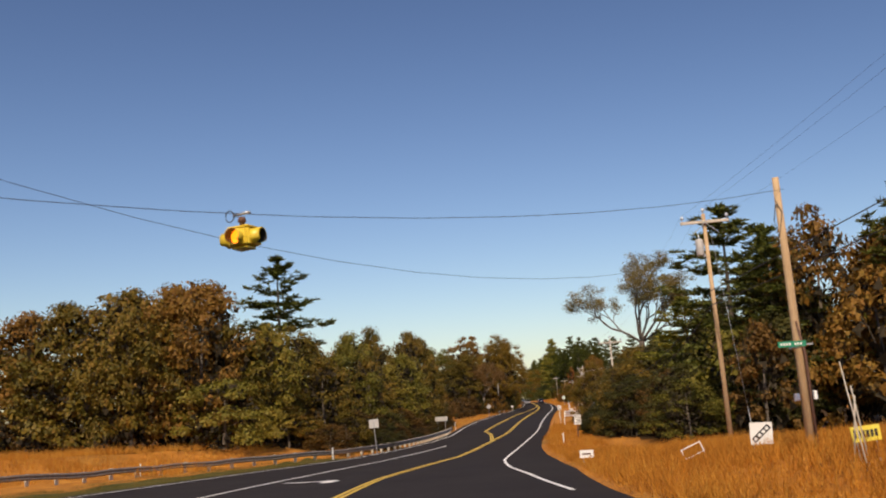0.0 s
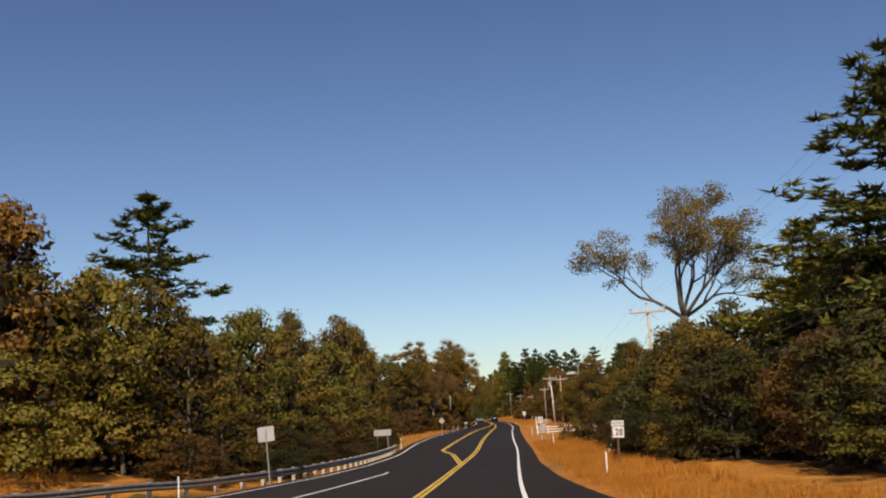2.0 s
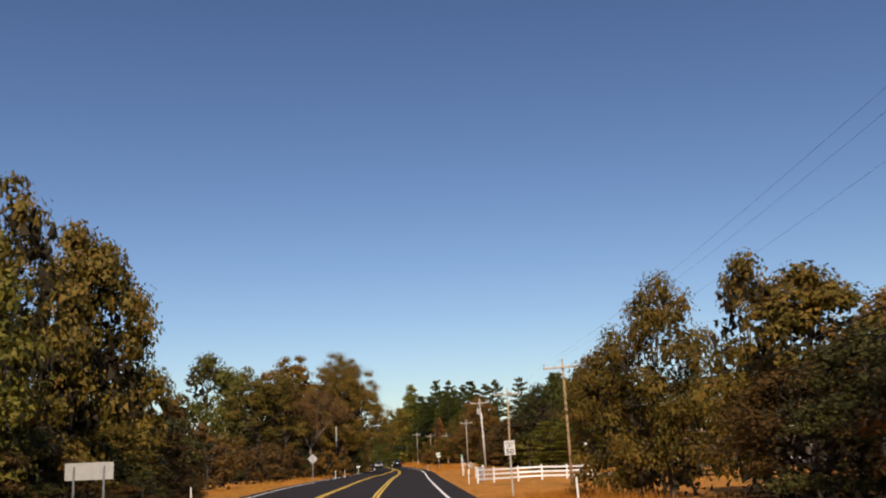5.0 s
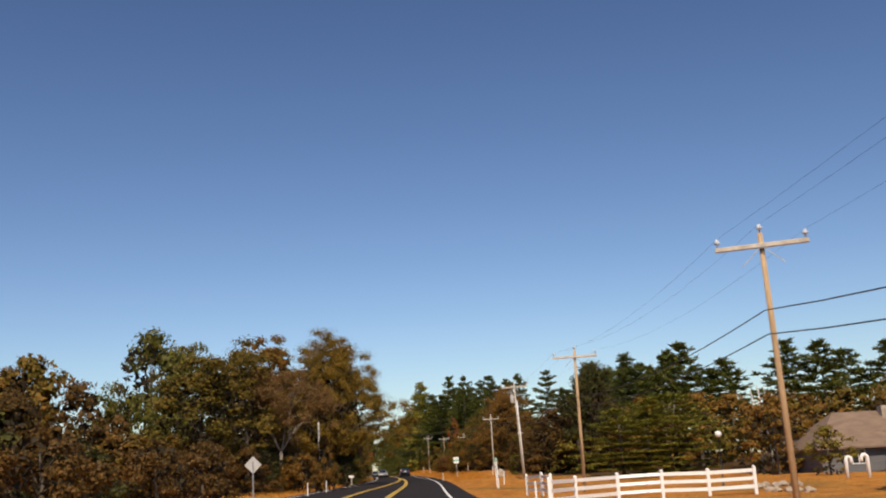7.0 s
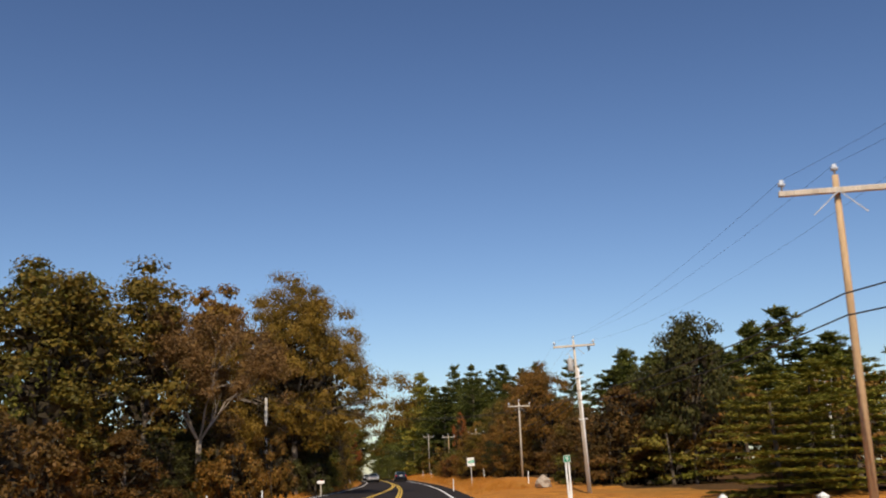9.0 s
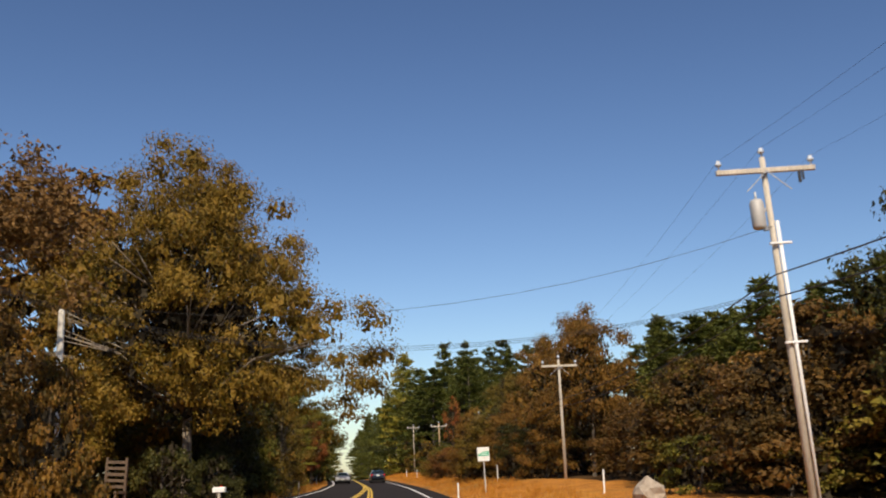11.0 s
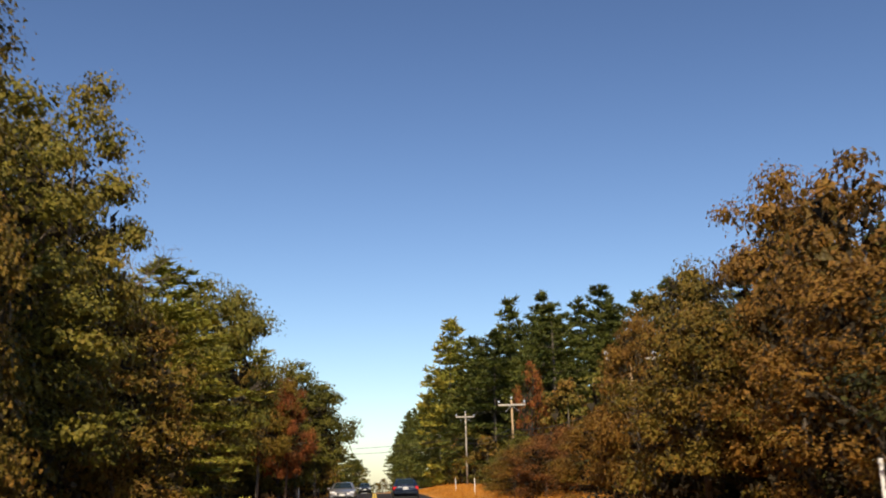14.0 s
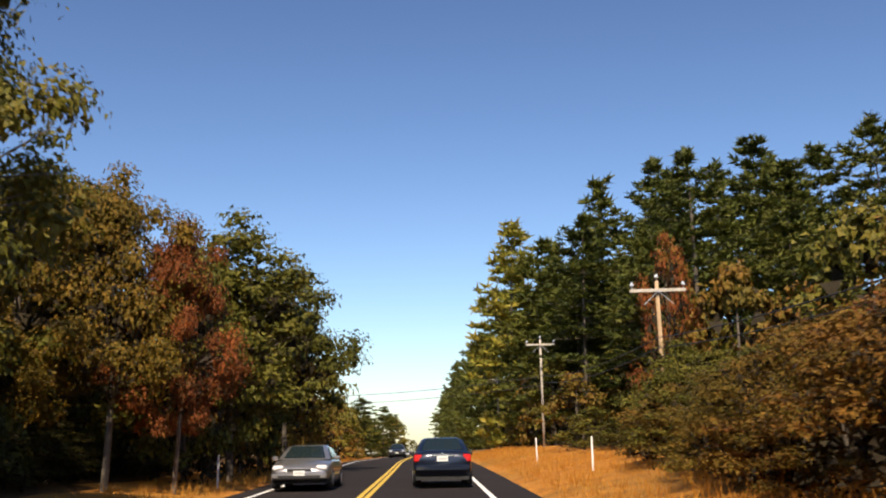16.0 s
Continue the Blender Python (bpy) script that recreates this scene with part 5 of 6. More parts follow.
def utility_pole(x, y, top, wood=POLE_WOOD, cross=True, box_side=0, lean=0.0, low=(0.66, 0.6), rz=None, bare=False, r=0.108, arm=1.0, riser=False):
    """A wooden pole; top is the height (world z) of its tip."""
    z0 = ground_z(x, y)
    h = top - z0
    lab = "bare wooden pole with a conduit" if bare else ("wooden utility pole with crossarm and a transformer can" if box_side else "wooden utility pole with one crossarm")
    slope = math.degrees(math.atan2(-(lane_x(y + 10) - lane_x(y - 10)), 20)) if rz is None else rz
    at = pose(x, y, z0, 0, lean, slope)
    p = thing("utility_pole", lab, "utility pole", "utility poles", at)
    Tubes(12).add([(0, 0, -0.5), (0, 0, h * 0.5), (0, 0, h)], [r, r * 0.86, r * 0.7]).make("shaft", wood, p)
    if cross:
        part("crossarm", boxes((-arm, arm, -0.17, -0.07, h - 0.42, h - 0.3), bevel=0.012), GREY_WOOD, p)
        for sx in (-1, 1):
            bm = bmesh.new()
            box(bm, -0.012, 0.012, -0.19, -0.175, -0.36, 0.36, m=Matrix.Translation((sx * 0.27, 0, h - 0.63)) @ Matrix.Rotation(radians(-sx * 48), 4, "Y"))
            part("brace", bm, GALV, p)
        for k, (ix, iz) in enumerate(((-arm + 0.08, h - 0.3), (arm - 0.08, h - 0.3), (0.0, h))):
            Tubes(8).add([(ix, -0.12 if k < 2 else 0, iz), (ix, -0.12 if k < 2 else 0, iz + 0.1), (ix, -0.12 if k < 2 else 0, iz + 0.11), (ix, -0.12 if k < 2 else 0, iz + 0.17), (ix, -0.12 if k < 2 else 0, iz + 0.18), (ix, -0.12 if k < 2 else 0, iz + 0.24)],
                         [0.02, 0.02, 0.075, 0.08, 0.05, 0.045]).make("insulator", PORCELAIN, p)
    if box_side:
        t = Tubes(14).add([(box_side * 0.3, -0.02, h - 1.75), (box_side * 0.3, -0.02, h - 1.7), (box_side * 0.3, -0.02, h - 1.12), (box_side * 0.3, -0.02, h - 1.05)], [0.14, 0.165, 0.165, 0.13]).make("transformer", DULL_STEEL, p, "pale grey transformer can")
        part("bracket", boxes((min(0.1 * box_side, 0.2 * box_side), max(0.1 * box_side, 0.2 * box_side), -0.06, 0.06, h - 1.8, h - 1.7), (min(0.1 * box_side, 0.2 * box_side), max(0.1 * box_side, 0.2 * box_side), -0.06, 0.06, h - 1.35, h - 1.25)), GALV, t)
        Tubes(6).add([(box_side * 0.3, -0.02, h - 1.05), (box_side * 0.3, -0.02, h - 0.85)], [0.035, 0.025]).make("bushing", PORCELAIN, t)
    if riser:
        pipe = Tubes(8).add([(0.1, -0.13, 0.0), (0.1, -0.12, h * 0.4), (0.1, -0.1, h - 1.6)], [0.03, 0.045, 0.045]).make("riser_pipe", WHITE_PAINT, p, "white riser pipe")
        for k in (0.47, 0.745):
            part("standoff", boxes((-0.16, 0.36, -0.17, -0.1, h * k, h * k + 0.05), bevel=0.006), WHITE_PAINT, pipe)
        part("cutout", boxes((arm * 0.62, arm * 0.68, -0.2, -0.15, h - 0.72, h - 0.44), (arm * 0.7, arm * 0.74, -0.2, -0.16, h - 0.66, h - 0.42), bevel=0.01), BLACK, p)
    if bare:
        Tubes(6).add([(0.1, -0.14, 0), (0.1, -0.125, 2.4), (-0.02, -0.14, 3.2)], [0.04, 0.04, 0.02]).make("conduit", RUST_POST, p)
        part("meter_box", boxes((-0.3, -0.18, -0.2, -0.1, 1.28, 1.46), bevel=0.01), WHITE_PAINT, p)
        part("meter_box", boxes((0.16, 0.24, -0.2, -0.1, 1.28, 1.5), bevel=0.01), WHITE_PAINT, p)
        Tubes(5).add([(-0.12, -0.1, h - 0.7), (-0.2, -0.1, h - 1.1), (-0.12, -0.11, h - 1.5), (0.02, -0.12, h - 0.9), (-0.1, -0.1, h - 0.6)], [0.012] * 5).make("cable_loop", WIRE, p)
    m = at
    ARM[(x, y)] = [m @ Vector((0.08 - arm, -0.12, h - 0.06)), m @ Vector((0, 0, h + 0.24)), m @ Vector((arm - 0.08, -0.12, h - 0.06)), m @ Vector((-0.14, -0.1, h * low[0])), m @ Vector((-0.14, -0.1, h * low[1]))]
    return p


def wire(a, b, sag, r=0.012, label="thin overhead power line", name="overhead_wire", group="overhead wires", n=16):
    a, b = Vector(a), Vector(b)
    pts = [a.lerp(b, k / n) - Vector((0, 0, 4 * sag * (k / n) * (1 - k / n))) for k in range(n + 1)]
    ob = Tubes(5).add(pts, [r] * (n + 1)).make(name, WIRE)
    return tagged(ob, label, "wire", group)


def pole_line():
    utility_pole(5.15, 26.0, 6.75, POLE_WOOD, False, bare=True, r=0.118, lean=-1.5)
    utility_pole(5.42, 42.9, 8.9, POLE_WOOD, True, -1, -1.5)
    for x, y, top, wd, side, ln in ((2.15, 90.1, 6.75, GREY_WOOD, 0, -1.5), (0.82, 149.8, 6.25, POLE_WOOD, 0, -1.0), (-0.6, 179.0, 6.85, POLE_WOOD, 0, 0.0), (-0.98, 216.3, 8.6, GREY_WOOD, -1, -2.6), (-2.0, 250.0, 7.75, GREY_WOOD, 0, -0.5),
                                   (-4.75, 285.7, 7.15, POLE_WOOD, 0, 0), (-7.8, 321.0, 8.45, POLE_WOOD, 0, -1), (-11.36, 354.4, 10.1, GREY_WOOD, 0, -0.5), (-15.2, 392, 10.5, GREY_WOOD, 0, 0)):
        utility_pole(x, y, top, wd, True, side, ln, low=(0.72, 0.635) if 140 < y < 152 else (0.66, 0.6), arm=1.2 if 140 < y < 240 else 1.0, r=0.095, rz=-16 if y == 149.8 else (-10 if y == 179.0 else None), riser=y == 216.3)
    blade = tagged(plate("street_name_sign", 0.62, 0.13, SIGN_GREEN, None, 2.5, 23.9, 4.55, 0.01, 0.01), "narrow green street name sign fixed to a pole", "street sign")
    part("writing_bars", boxes(*[(4.3 + k * 0.06, 4.34 + k * 0.06, 23.892, 23.899, 2.475, 2.525) for k in range(8) if k != 4]), SIGN_WHITE, blade)
    part("bracket", boxes((4.84, 5.0, 23.9, 25.9, 2.46, 2.5)), GALV, blade)
    keys = [k for k in ARM if k != (5.15, 26.0)]
    back = [Vector(v) for v in ((13.5, -20, 10.5), (14.6, -20, 10.9), (15.7, -20, 10.5), (14, -20, 8.2), (14, -20, 7.2))]
    prev = back
    for k in keys:
        cur = ARM[k]
        for j in range(5):
            thick = j > 2
            wire(prev[j], cur[j], (1.7 if 80 < k[1] < 152 else 0.45) if thick else 0.6, 0.017 if thick else 0.0028, "thick black telephone cable between poles" if thick else "thin overhead power line between poles")
        prev = cur
    # span wires over the crossing
    utility_pole(-20.6, 0.5, 9.8, GREY_WOOD, False)
    utility_pole(-21.4, 4.0, 12.2, GREY_WOOD, False)
    wire((-20.5, 0.5, 6.83), (5.15, 26.0, 6.45), 1.88, 0.006, "black span wire that carries the flashing signal", "span_wire")
    wire((-21.4, 4.0, 11.81), (5.4, 42.9, 7.16), 3.76, 0.0065, "black service wire slung across the road", "span_wire")
    # service drops across the road further on
    wire((-1.3, 216.2, 6.87), (-25.5, 222.8, 8.4), 2.04, 0.0055, "black service wire slung across the road", "span_wire")
    for d in (0, 0.28, 0.55):
        wire((-1.3, 216.2, 5.36 - d * 0.12), (-23.7, 222.1 + d, 7.86 - d * 0.16), 1.84, 0.006, "black service wire slung across the road", "span_wire")
    for d in (0.0, 0.6):
        wire((-11.4, 354.4, 7.6 - d), (-32, 366, 7.2 - d), 0.35, 0.02, "black service wire slung across the road", "span_wire")
    # guy wires with pale guards
    for a, b, c in (((5.42, 42.9, 8.0), (6.25, 42.2, ground_z(6.25, 42.2)), 0), ((2.1, 90.1, 5.6), (-0.95, 88.2, ground_z(-0.95, 88.2)), 1)):
        s = thing("guy_wire", "pole guy wire with a pale guard at its foot" if c else "thin steel guy wire bracing a pole", "guy wire")
        a, b = Vector(a), Vector(b)
        Tubes(5).add([a, b], [0.008, 0.008]).make("strand", GALV, s)
        Tubes(6).add([b.lerp(a, 0.2 if c else 0.18), b - Vector((0, 0, 0.1))], [0.035, 0.035] if c else [0.014, 0.014]).make("guard", WHITE_PAINT if c else GALV, s)


# ---- flashing signal ----
def signal():
    AMBER = bpy.data.materials.new("amber_lamp_lit")
    AMBER.use_nodes = True
    b = AMBER.node_tree.nodes["Principled BSDF"]
    b.inputs["Base Color"].default_value = (0.9, 0.2, 0.02, 1)
    b.inputs["Emission Color"].default_value = (1.0, 0.26, 0.01, 1)
    b.inputs["Emission Strength"].default_value = 2.6
    s = thing("flashing_signal", "yellow four-way flashing traffic signal with amber lens, hung on a wire", "traffic signal", at=pose(-5.3, 15.5, 4.38, 0, -3, -12) @ Matrix.Scale(0.78, 4))
    part("body", boxes((-0.15, 0.15, -0.15, 0.15, -0.19, 0.19), bevel=0.03), SIGNAL_YELLOW, s)
    part("top_plate", boxes((-0.24, 0.24, -0.2, 0.2, 0.2, 0.235), bevel=0.008), SIGNAL_YELLOW, s)
    part("bottom_plate", boxes((-0.18, 0.18, -0.18, 0.18, -0.235, -0.2), bevel=0.008), SIGNAL_YELLOW, s)
    for k in range(4):
        rot = Matrix.Rotation(radians(90 * k), 4, "Z")
        head = part("signal_face", boxes((-0.19, 0.19, -0.24, -0.15, -0.17, 0.17), bevel=0.02), SIGNAL_YELLOW, s)
        head.matrix_local = rot
        V, F = [], []
        n = 20
        for r0, y0 in ((0.16, -0.24), (0.168, -0.46), (0.155, -0.46), (0.148, -0.24)):
            for i in range(n):
                a = 2 * math.pi * i / n - math.pi / 2
                cut = 0.1 if math.sin(a) < -0.6 and y0 < -0.4 else 0.0
                V.append((r0 * math.cos(a), y0 + cut, r0 * math.sin(a)))
        for q in range(3):
            F += [(q * n + i, q * n + (i + 1) % n, (q + 1) * n + (i + 1) % n, (q + 1) * n + i) for i in range(n)]
        visor = link_mesh("visor", V[:2 * n] + V[2 * n:3 * n], F[:2 * n], SIGNAL_YELLOW, head, "", True)
        link_mesh("visor_lining", V[2 * n:], [(i, (i + 1) % n, n + (i + 1) % n, n + i) for i in range(n)], BLACK, visor, "black visor inside", True)
        lens = Tubes(18).add([(0, -0.235, 0), (0, -0.25, 0), (0, -0.262, 0)], [0.148, 0.135, 0.06]).make("lens", AMBER if k == 0 else RUST_POST, head, "glowing amber lens" if k == 0 else "")
    Tubes(8).add([(0, 0, 0.235), (0, 0, 0.33), (0, 0, 0.34), (0, 0, 0.44)], [0.06, 0.05, 0.09, 0.07]).make("hanger", RUST_POST, s)
    Tubes(6).add([(-0.2, 0, 0.5), (0.2, 0, 0.52)], [0.03, 0.03]).make("clamp", GALV, s)
    Tubes(5).add([(-0.2 - 0.1 * math.cos(a) - 0.08, 0, 0.5 + 0.12 * math.sin(a)) for a in np.linspace(0, 6.0, 14)], [0.012] * 14).make("cable_coil", WIRE, s)


# ---- cars ----
def car_paint(name, c, metal=0.4):
    m, nt, b = material(name, 0.3, metal)
    b.inputs["Coat Weight"].default_value = 0.6
    nz = noise_node(nt, 2.5, 3)
    nt.links.new(ramp_node(nt, nz, [(0.3, tuple(v * 0.8 for v in c)), (0.7, c)]), b.inputs["Base Color"])
    return m


GLASS_DARK, _nt, _b = material("car_glass", 0.06)
_b.inputs["Base Color"].default_value = (0.012, 0.02, 0.022, 1)
RUBBER = mottled("tyre_rubber", (0.015, 0.015, 0.015), (0.03, 0.03, 0.03), 10, 60, 0.85)
RED_LENS = mottled("red_lens", (0.5, 0.012, 0.01), (0.6, 0.02, 0.015), 6, 60, 0.2, bump=0)
CLEAR_LENS = mottled("clear_lens", (0.75, 0.75, 0.75), (0.85, 0.85, 0.85), 6, 60, 0.15, bump=0)
CHROME = mottled("chrome_trim", (0.75, 0.75, 0.76), (0.82, 0.82, 0.82), 4, 60, 0.12, 1.0, bump=0)


def sedan(label, paint, at, lit=False):
    """Front towards +y; standing on z = 0."""
    car = thing("car", label, "car", at=at)
    W = 0.88
    st = [(-2.36, 0.80, 0.42, 0.80), (-2.31, 0.90, 0.32, 0.93), (-2.15, 0.96, 0.26, 1.0), (-1.7, 0.99, 0.22, 1.02), (-1.0, 1.0, 0.2, 1.0), (0.0, 1.0, 0.2, 0.97), (0.9, 1.0, 0.2, 0.95), (1.5, 0.985, 0.22, 0.88),
          (2.0, 0.95, 0.25, 0.78), (2.25, 0.87, 0.32, 0.68), (2.36, 0.72, 0.4, 0.58)]
    V, F = [], []
    for y, ws, zb, zs in st:
        w = W * ws
        half = [(w * 0.86, zb), (w * 0.97, zb + 0.1), (w, zb + 0.28 if zb + 0.28 < zs - 0.15 else zs - 0.15), (w * 0.985, zs - 0.12), (w * 0.93, zs - 0.03), (w * 0.6, zs + 0.015), (0, zs + 0.03)]
        ring = half + [(-a, c) for a, c in reversed(half[:-1])]
        V += [(a, y, c) for a, c in ring]
    n = 13
    for i in range(len(st) - 1):
        for j in range(n):
            k = (j + 1) % n
            F.append((i * n + j, (i + 1) * n + j, (i + 1) * n + k, i * n + k))
    F += [tuple(range(n)), tuple(reversed(range((len(st) - 1) * n, len(st) * n)))]
    body = link_mesh("body", V, F, paint, car, "", True)
    # cabin
    rows = [(-1.85, 0.74, 0.98), (-1.5, 0.68, 1.2), (-1.2, 0.6, 1.37), (-0.95, 0.555, 1.43), (-0.2, 0.555, 1.455), (0.25, 0.57, 1.41), (0.7, 0.66, 1.2), (1.15, 0.76, 0.94)]
    V, F = [], []
    for y, w, z in rows:
        zb = 0.92
        V += [(0.79, y, zb), (0.78 - (0.78 - w) * 0.15, y, zb + (z - zb) * 0.2), (w + 0.02, y, z - 0.06 * (z - zb)), (w * 0.8, y, z), (-w * 0.8, y, z), (-w - 0.02, y, z - 0.06 * (z - zb)), (-0.78 + (0.78 - w) * 0.15, y, zb + (z - zb) * 0.2), (-0.79, y, zb)]
    for i in range(len(rows) - 1):
        for j in range(7):
            F.append((i * 8 + j, (i + 1) * 8 + j, (i + 1) * 8 + j + 1, i * 8 + j + 1))
    link_mesh("roof", V, F, paint, car, "", True)

    def pane(name, quad, lift):
        c = [Vector(q) for q in quad]
        nrm = (c[1] - c[0]).cross(c[3] - c[0]).normalized() * lift
        c = [q + nrm for q in c]
        V = c + [q - nrm * 0.6 for q in c]
        return link_mesh(name, V, [(0, 1, 2, 3), (7, 6, 5, 4), (0, 4, 5, 1), (1, 5, 6, 2), (2, 6, 7, 3), (3, 7, 4, 0)], GLASS_DARK, car)

    pane("rear_window", [(-0.6, -1.79, 1.03), (0.6, -1.79, 1.03), (0.47, -1.17, 1.385), (-0.47, -1.17, 1.385)], 0.02)
    pane("windscreen", [(0.62, 1.08, 0.985), (-0.62, 1.08, 0.985), (-0.47, 0.33, 1.385), (0.47, 0.33, 1.385)], 0.02)
    for sx in (1, -1):
        q = [(sx * 0.775, -1.3, 1.02), (sx * 0.775, 0.85, 1.0), (sx * 0.605, 0.22, 1.35), (sx * 0.6, -1.0, 1.35)]
        pane("side_window", q if sx > 0 else q[::-1], 0.03)
        m = part("mirror", boxes((min(sx * 0.84, sx * 1.02), max(sx * 0.84, sx * 1.02), 0.62, 0.74, 0.93, 1.06), bevel=0.03), BLACK if not lit else paint, car)
        part("tail_light", boxes((min(sx * 0.6, sx * 0.84), max(sx * 0.6, sx * 0.84), -2.35, -2.12, 0.68, 0.9), bevel=0.03), RED_LENS, car)
        part("headlight", boxes((min(sx * 0.46, sx * 0.78), max(sx * 0.46, sx * 0.78), 1.95, 2.28, 0.58, 0.74), bevel=0.04), CLEAR_LENS, car)
        for y in (-1.4, 1.42):
            wheel = Tubes(20).add([(sx * 0.66, y, 0.32), (sx * 0.68, y, 0.32), (sx * 0.87, y, 0.32), (sx * 0.89, y, 0.32)], [0.29, 0.32, 0.32, 0.29]).make("wheel", RUBBER, car)
            Tubes(14).add([(sx * 0.875, y, 0.32), (sx * 0.897, y, 0.32)], [0.2, 0.18]).make("rim", DULL_STEEL, wheel)
    part("bumper", boxes((-0.82, 0.82, -2.42, -2.28, 0.4, 0.6), bevel=0.05), paint, car)
    part("bumper", boxes((-0.8, 0.8, 2.26, 2.42, 0.3, 0.5), bevel=0.05), paint, car)
    part("underside", boxes((-0.78, 0.78, -2.25, 2.2, 0.17, 0.34)), RUBBER, car)
    part("trim_strip", boxes((-0.34, 0.34, -2.375, -2.33, 0.855, 0.885), bevel=0.006), CHROME, car)
    part("badge", boxes((-0.05, 0.05, -2.35, -2.3, 0.9, 0.97), bevel=0.02), CHROME, car)
    for y0, y1, zz in ((-2.38, -2.345, 0.7), (2.42, 2.44, 0.42)):
        pl = part("number_plate", boxes((-0.16, 0.16, y0, y1, zz, zz + 0.15)), SIGN_WHITE, car)
        ya, yb = (y0 - 0.004, y0 - 0.001) if y0 < 0 else (y1 + 0.001, y1 + 0.004)
        part("writing_bars", boxes((-0.12, 0.12, ya, yb, zz + 0.05, zz + 0.1)), DULL_STEEL, pl)
    part("grille", boxes((-0.34, 0.34, 2.3, 2.37, 0.55, 0.63), bevel=0.01), BLACK, car)
    part("air_intake", boxes((-0.6, 0.6, 2.4, 2.43, 0.34, 0.42)), BLACK, car)
    return car


def traffic():
    def on_road(x, y, rz):
        return pose(x, y, float(lane_z(y)) + 0.004, -1.0 if rz < 90 else 1.0, 0, rz)

    sedan("dark blue saloon car seen from behind with red tail lights", car_paint("dark_blue_paint", (0.008, 0.014, 0.03)), on_road(-15.42, 317.2, 5.2))
    sedan("silver saloon car driving the other way", car_paint("silver_paint", (0.42, 0.4, 0.38), 0.75), on_road(-19.45, 316.2, 185.2) @ Matrix.Diagonal((1, 1, 0.9, 1)), True)
    sedan("black car coming the other way far off", car_paint("black_car_paint", (0.01, 0.01, 0.011)), on_road(-26.0, 394, 185.6), True)
    sedan("pale car parked on the verge far up the road", car_paint("pale_car_paint", (0.6, 0.6, 0.58)), pose(-47.5, 600, float(lane_z(600)), 0, 0, 185), True)


# ---- the lawn: fence, lamp, house, stones ----
def rail_fence():
    f = thing("rail_fence", "white three-rail fence along a lawn", "fence")
    runs = [[(4.35, 165.2), (2.5, 165.2), (0.65, 165.2), (-1.1, 165.3), (-3.0, 163.6), (-4.3, 160.6)], [(-4.3, 160.6), (-3.55, 167.5), (-3.3, 174.3), (-3.7, 178.5)]]
    done = set()
    for run in runs:
        for i, (x, y) in enumerate(run):
            z = ground_z(x, y)
            if (x, y) not in done:
                done.add((x, y))
                post = part("post", boxes((-0.065, 0.065, -0.065, 0.065, -0.3, 1.06), bevel=0.008), WHITE_PAINT, f)
                post.matrix_world = pose(x, y, z, 0, 0, 3)
                cap = bmesh.new()
                bmesh.ops.create_cone(cap, cap_ends=True, segments=4, radius1=0.11, radius2=0.0, depth=0.07, matrix=Matrix.Translation((0, 0, 1.095)) @ Matrix.Rotation(radians(45), 4, "Z"))
                part("cap", cap, WHITE_PAINT, post)
            if i:
                a, b = Vector((*run[i - 1], ground_z(*run[i - 1]))), Vector((x, y, z))
                d = b - a
                for h in (0.3, 0.62, 0.93):
                    bm = bmesh.new()
                    box(bm, 0, d.length, -0.022, 0.022, -0.07, 0.07)
                    r = part("rail", bm, WHITE_PAINT, f)
                    r.matrix_world = Matrix.Translation(a + Vector((0, 0, h))) @ Vector((1, 0, 0)).rotation_difference(d).to_matrix().to_4x4()


def lawn_lamp():
    x, y = 5.2, 173.2
    s = thing("lamp_post", "black lawn lamp post with a white globe", "lamp post", at=stand(x, y))
    h = 1.8 - ground_z(x, y)
    Tubes(8).add([(0, 0, -0.3), (0, 0, 0.25), (0, 0, 0.27), (0, 0, h - 0.2), (0, 0, h - 0.18), (0, 0, h - 0.13)], [0.07, 0.06, 0.035, 0.03, 0.07, 0.07]).make("post", BLACK, s)
    bm = bmesh.new()
    bmesh.ops.create_uvsphere(bm, u_segments=18, v_segments=12, radius=0.16, matrix=Matrix.Translation((0, 0, h)))
    part("globe", bm, WHITE_PAINT, s, "white globe", True)


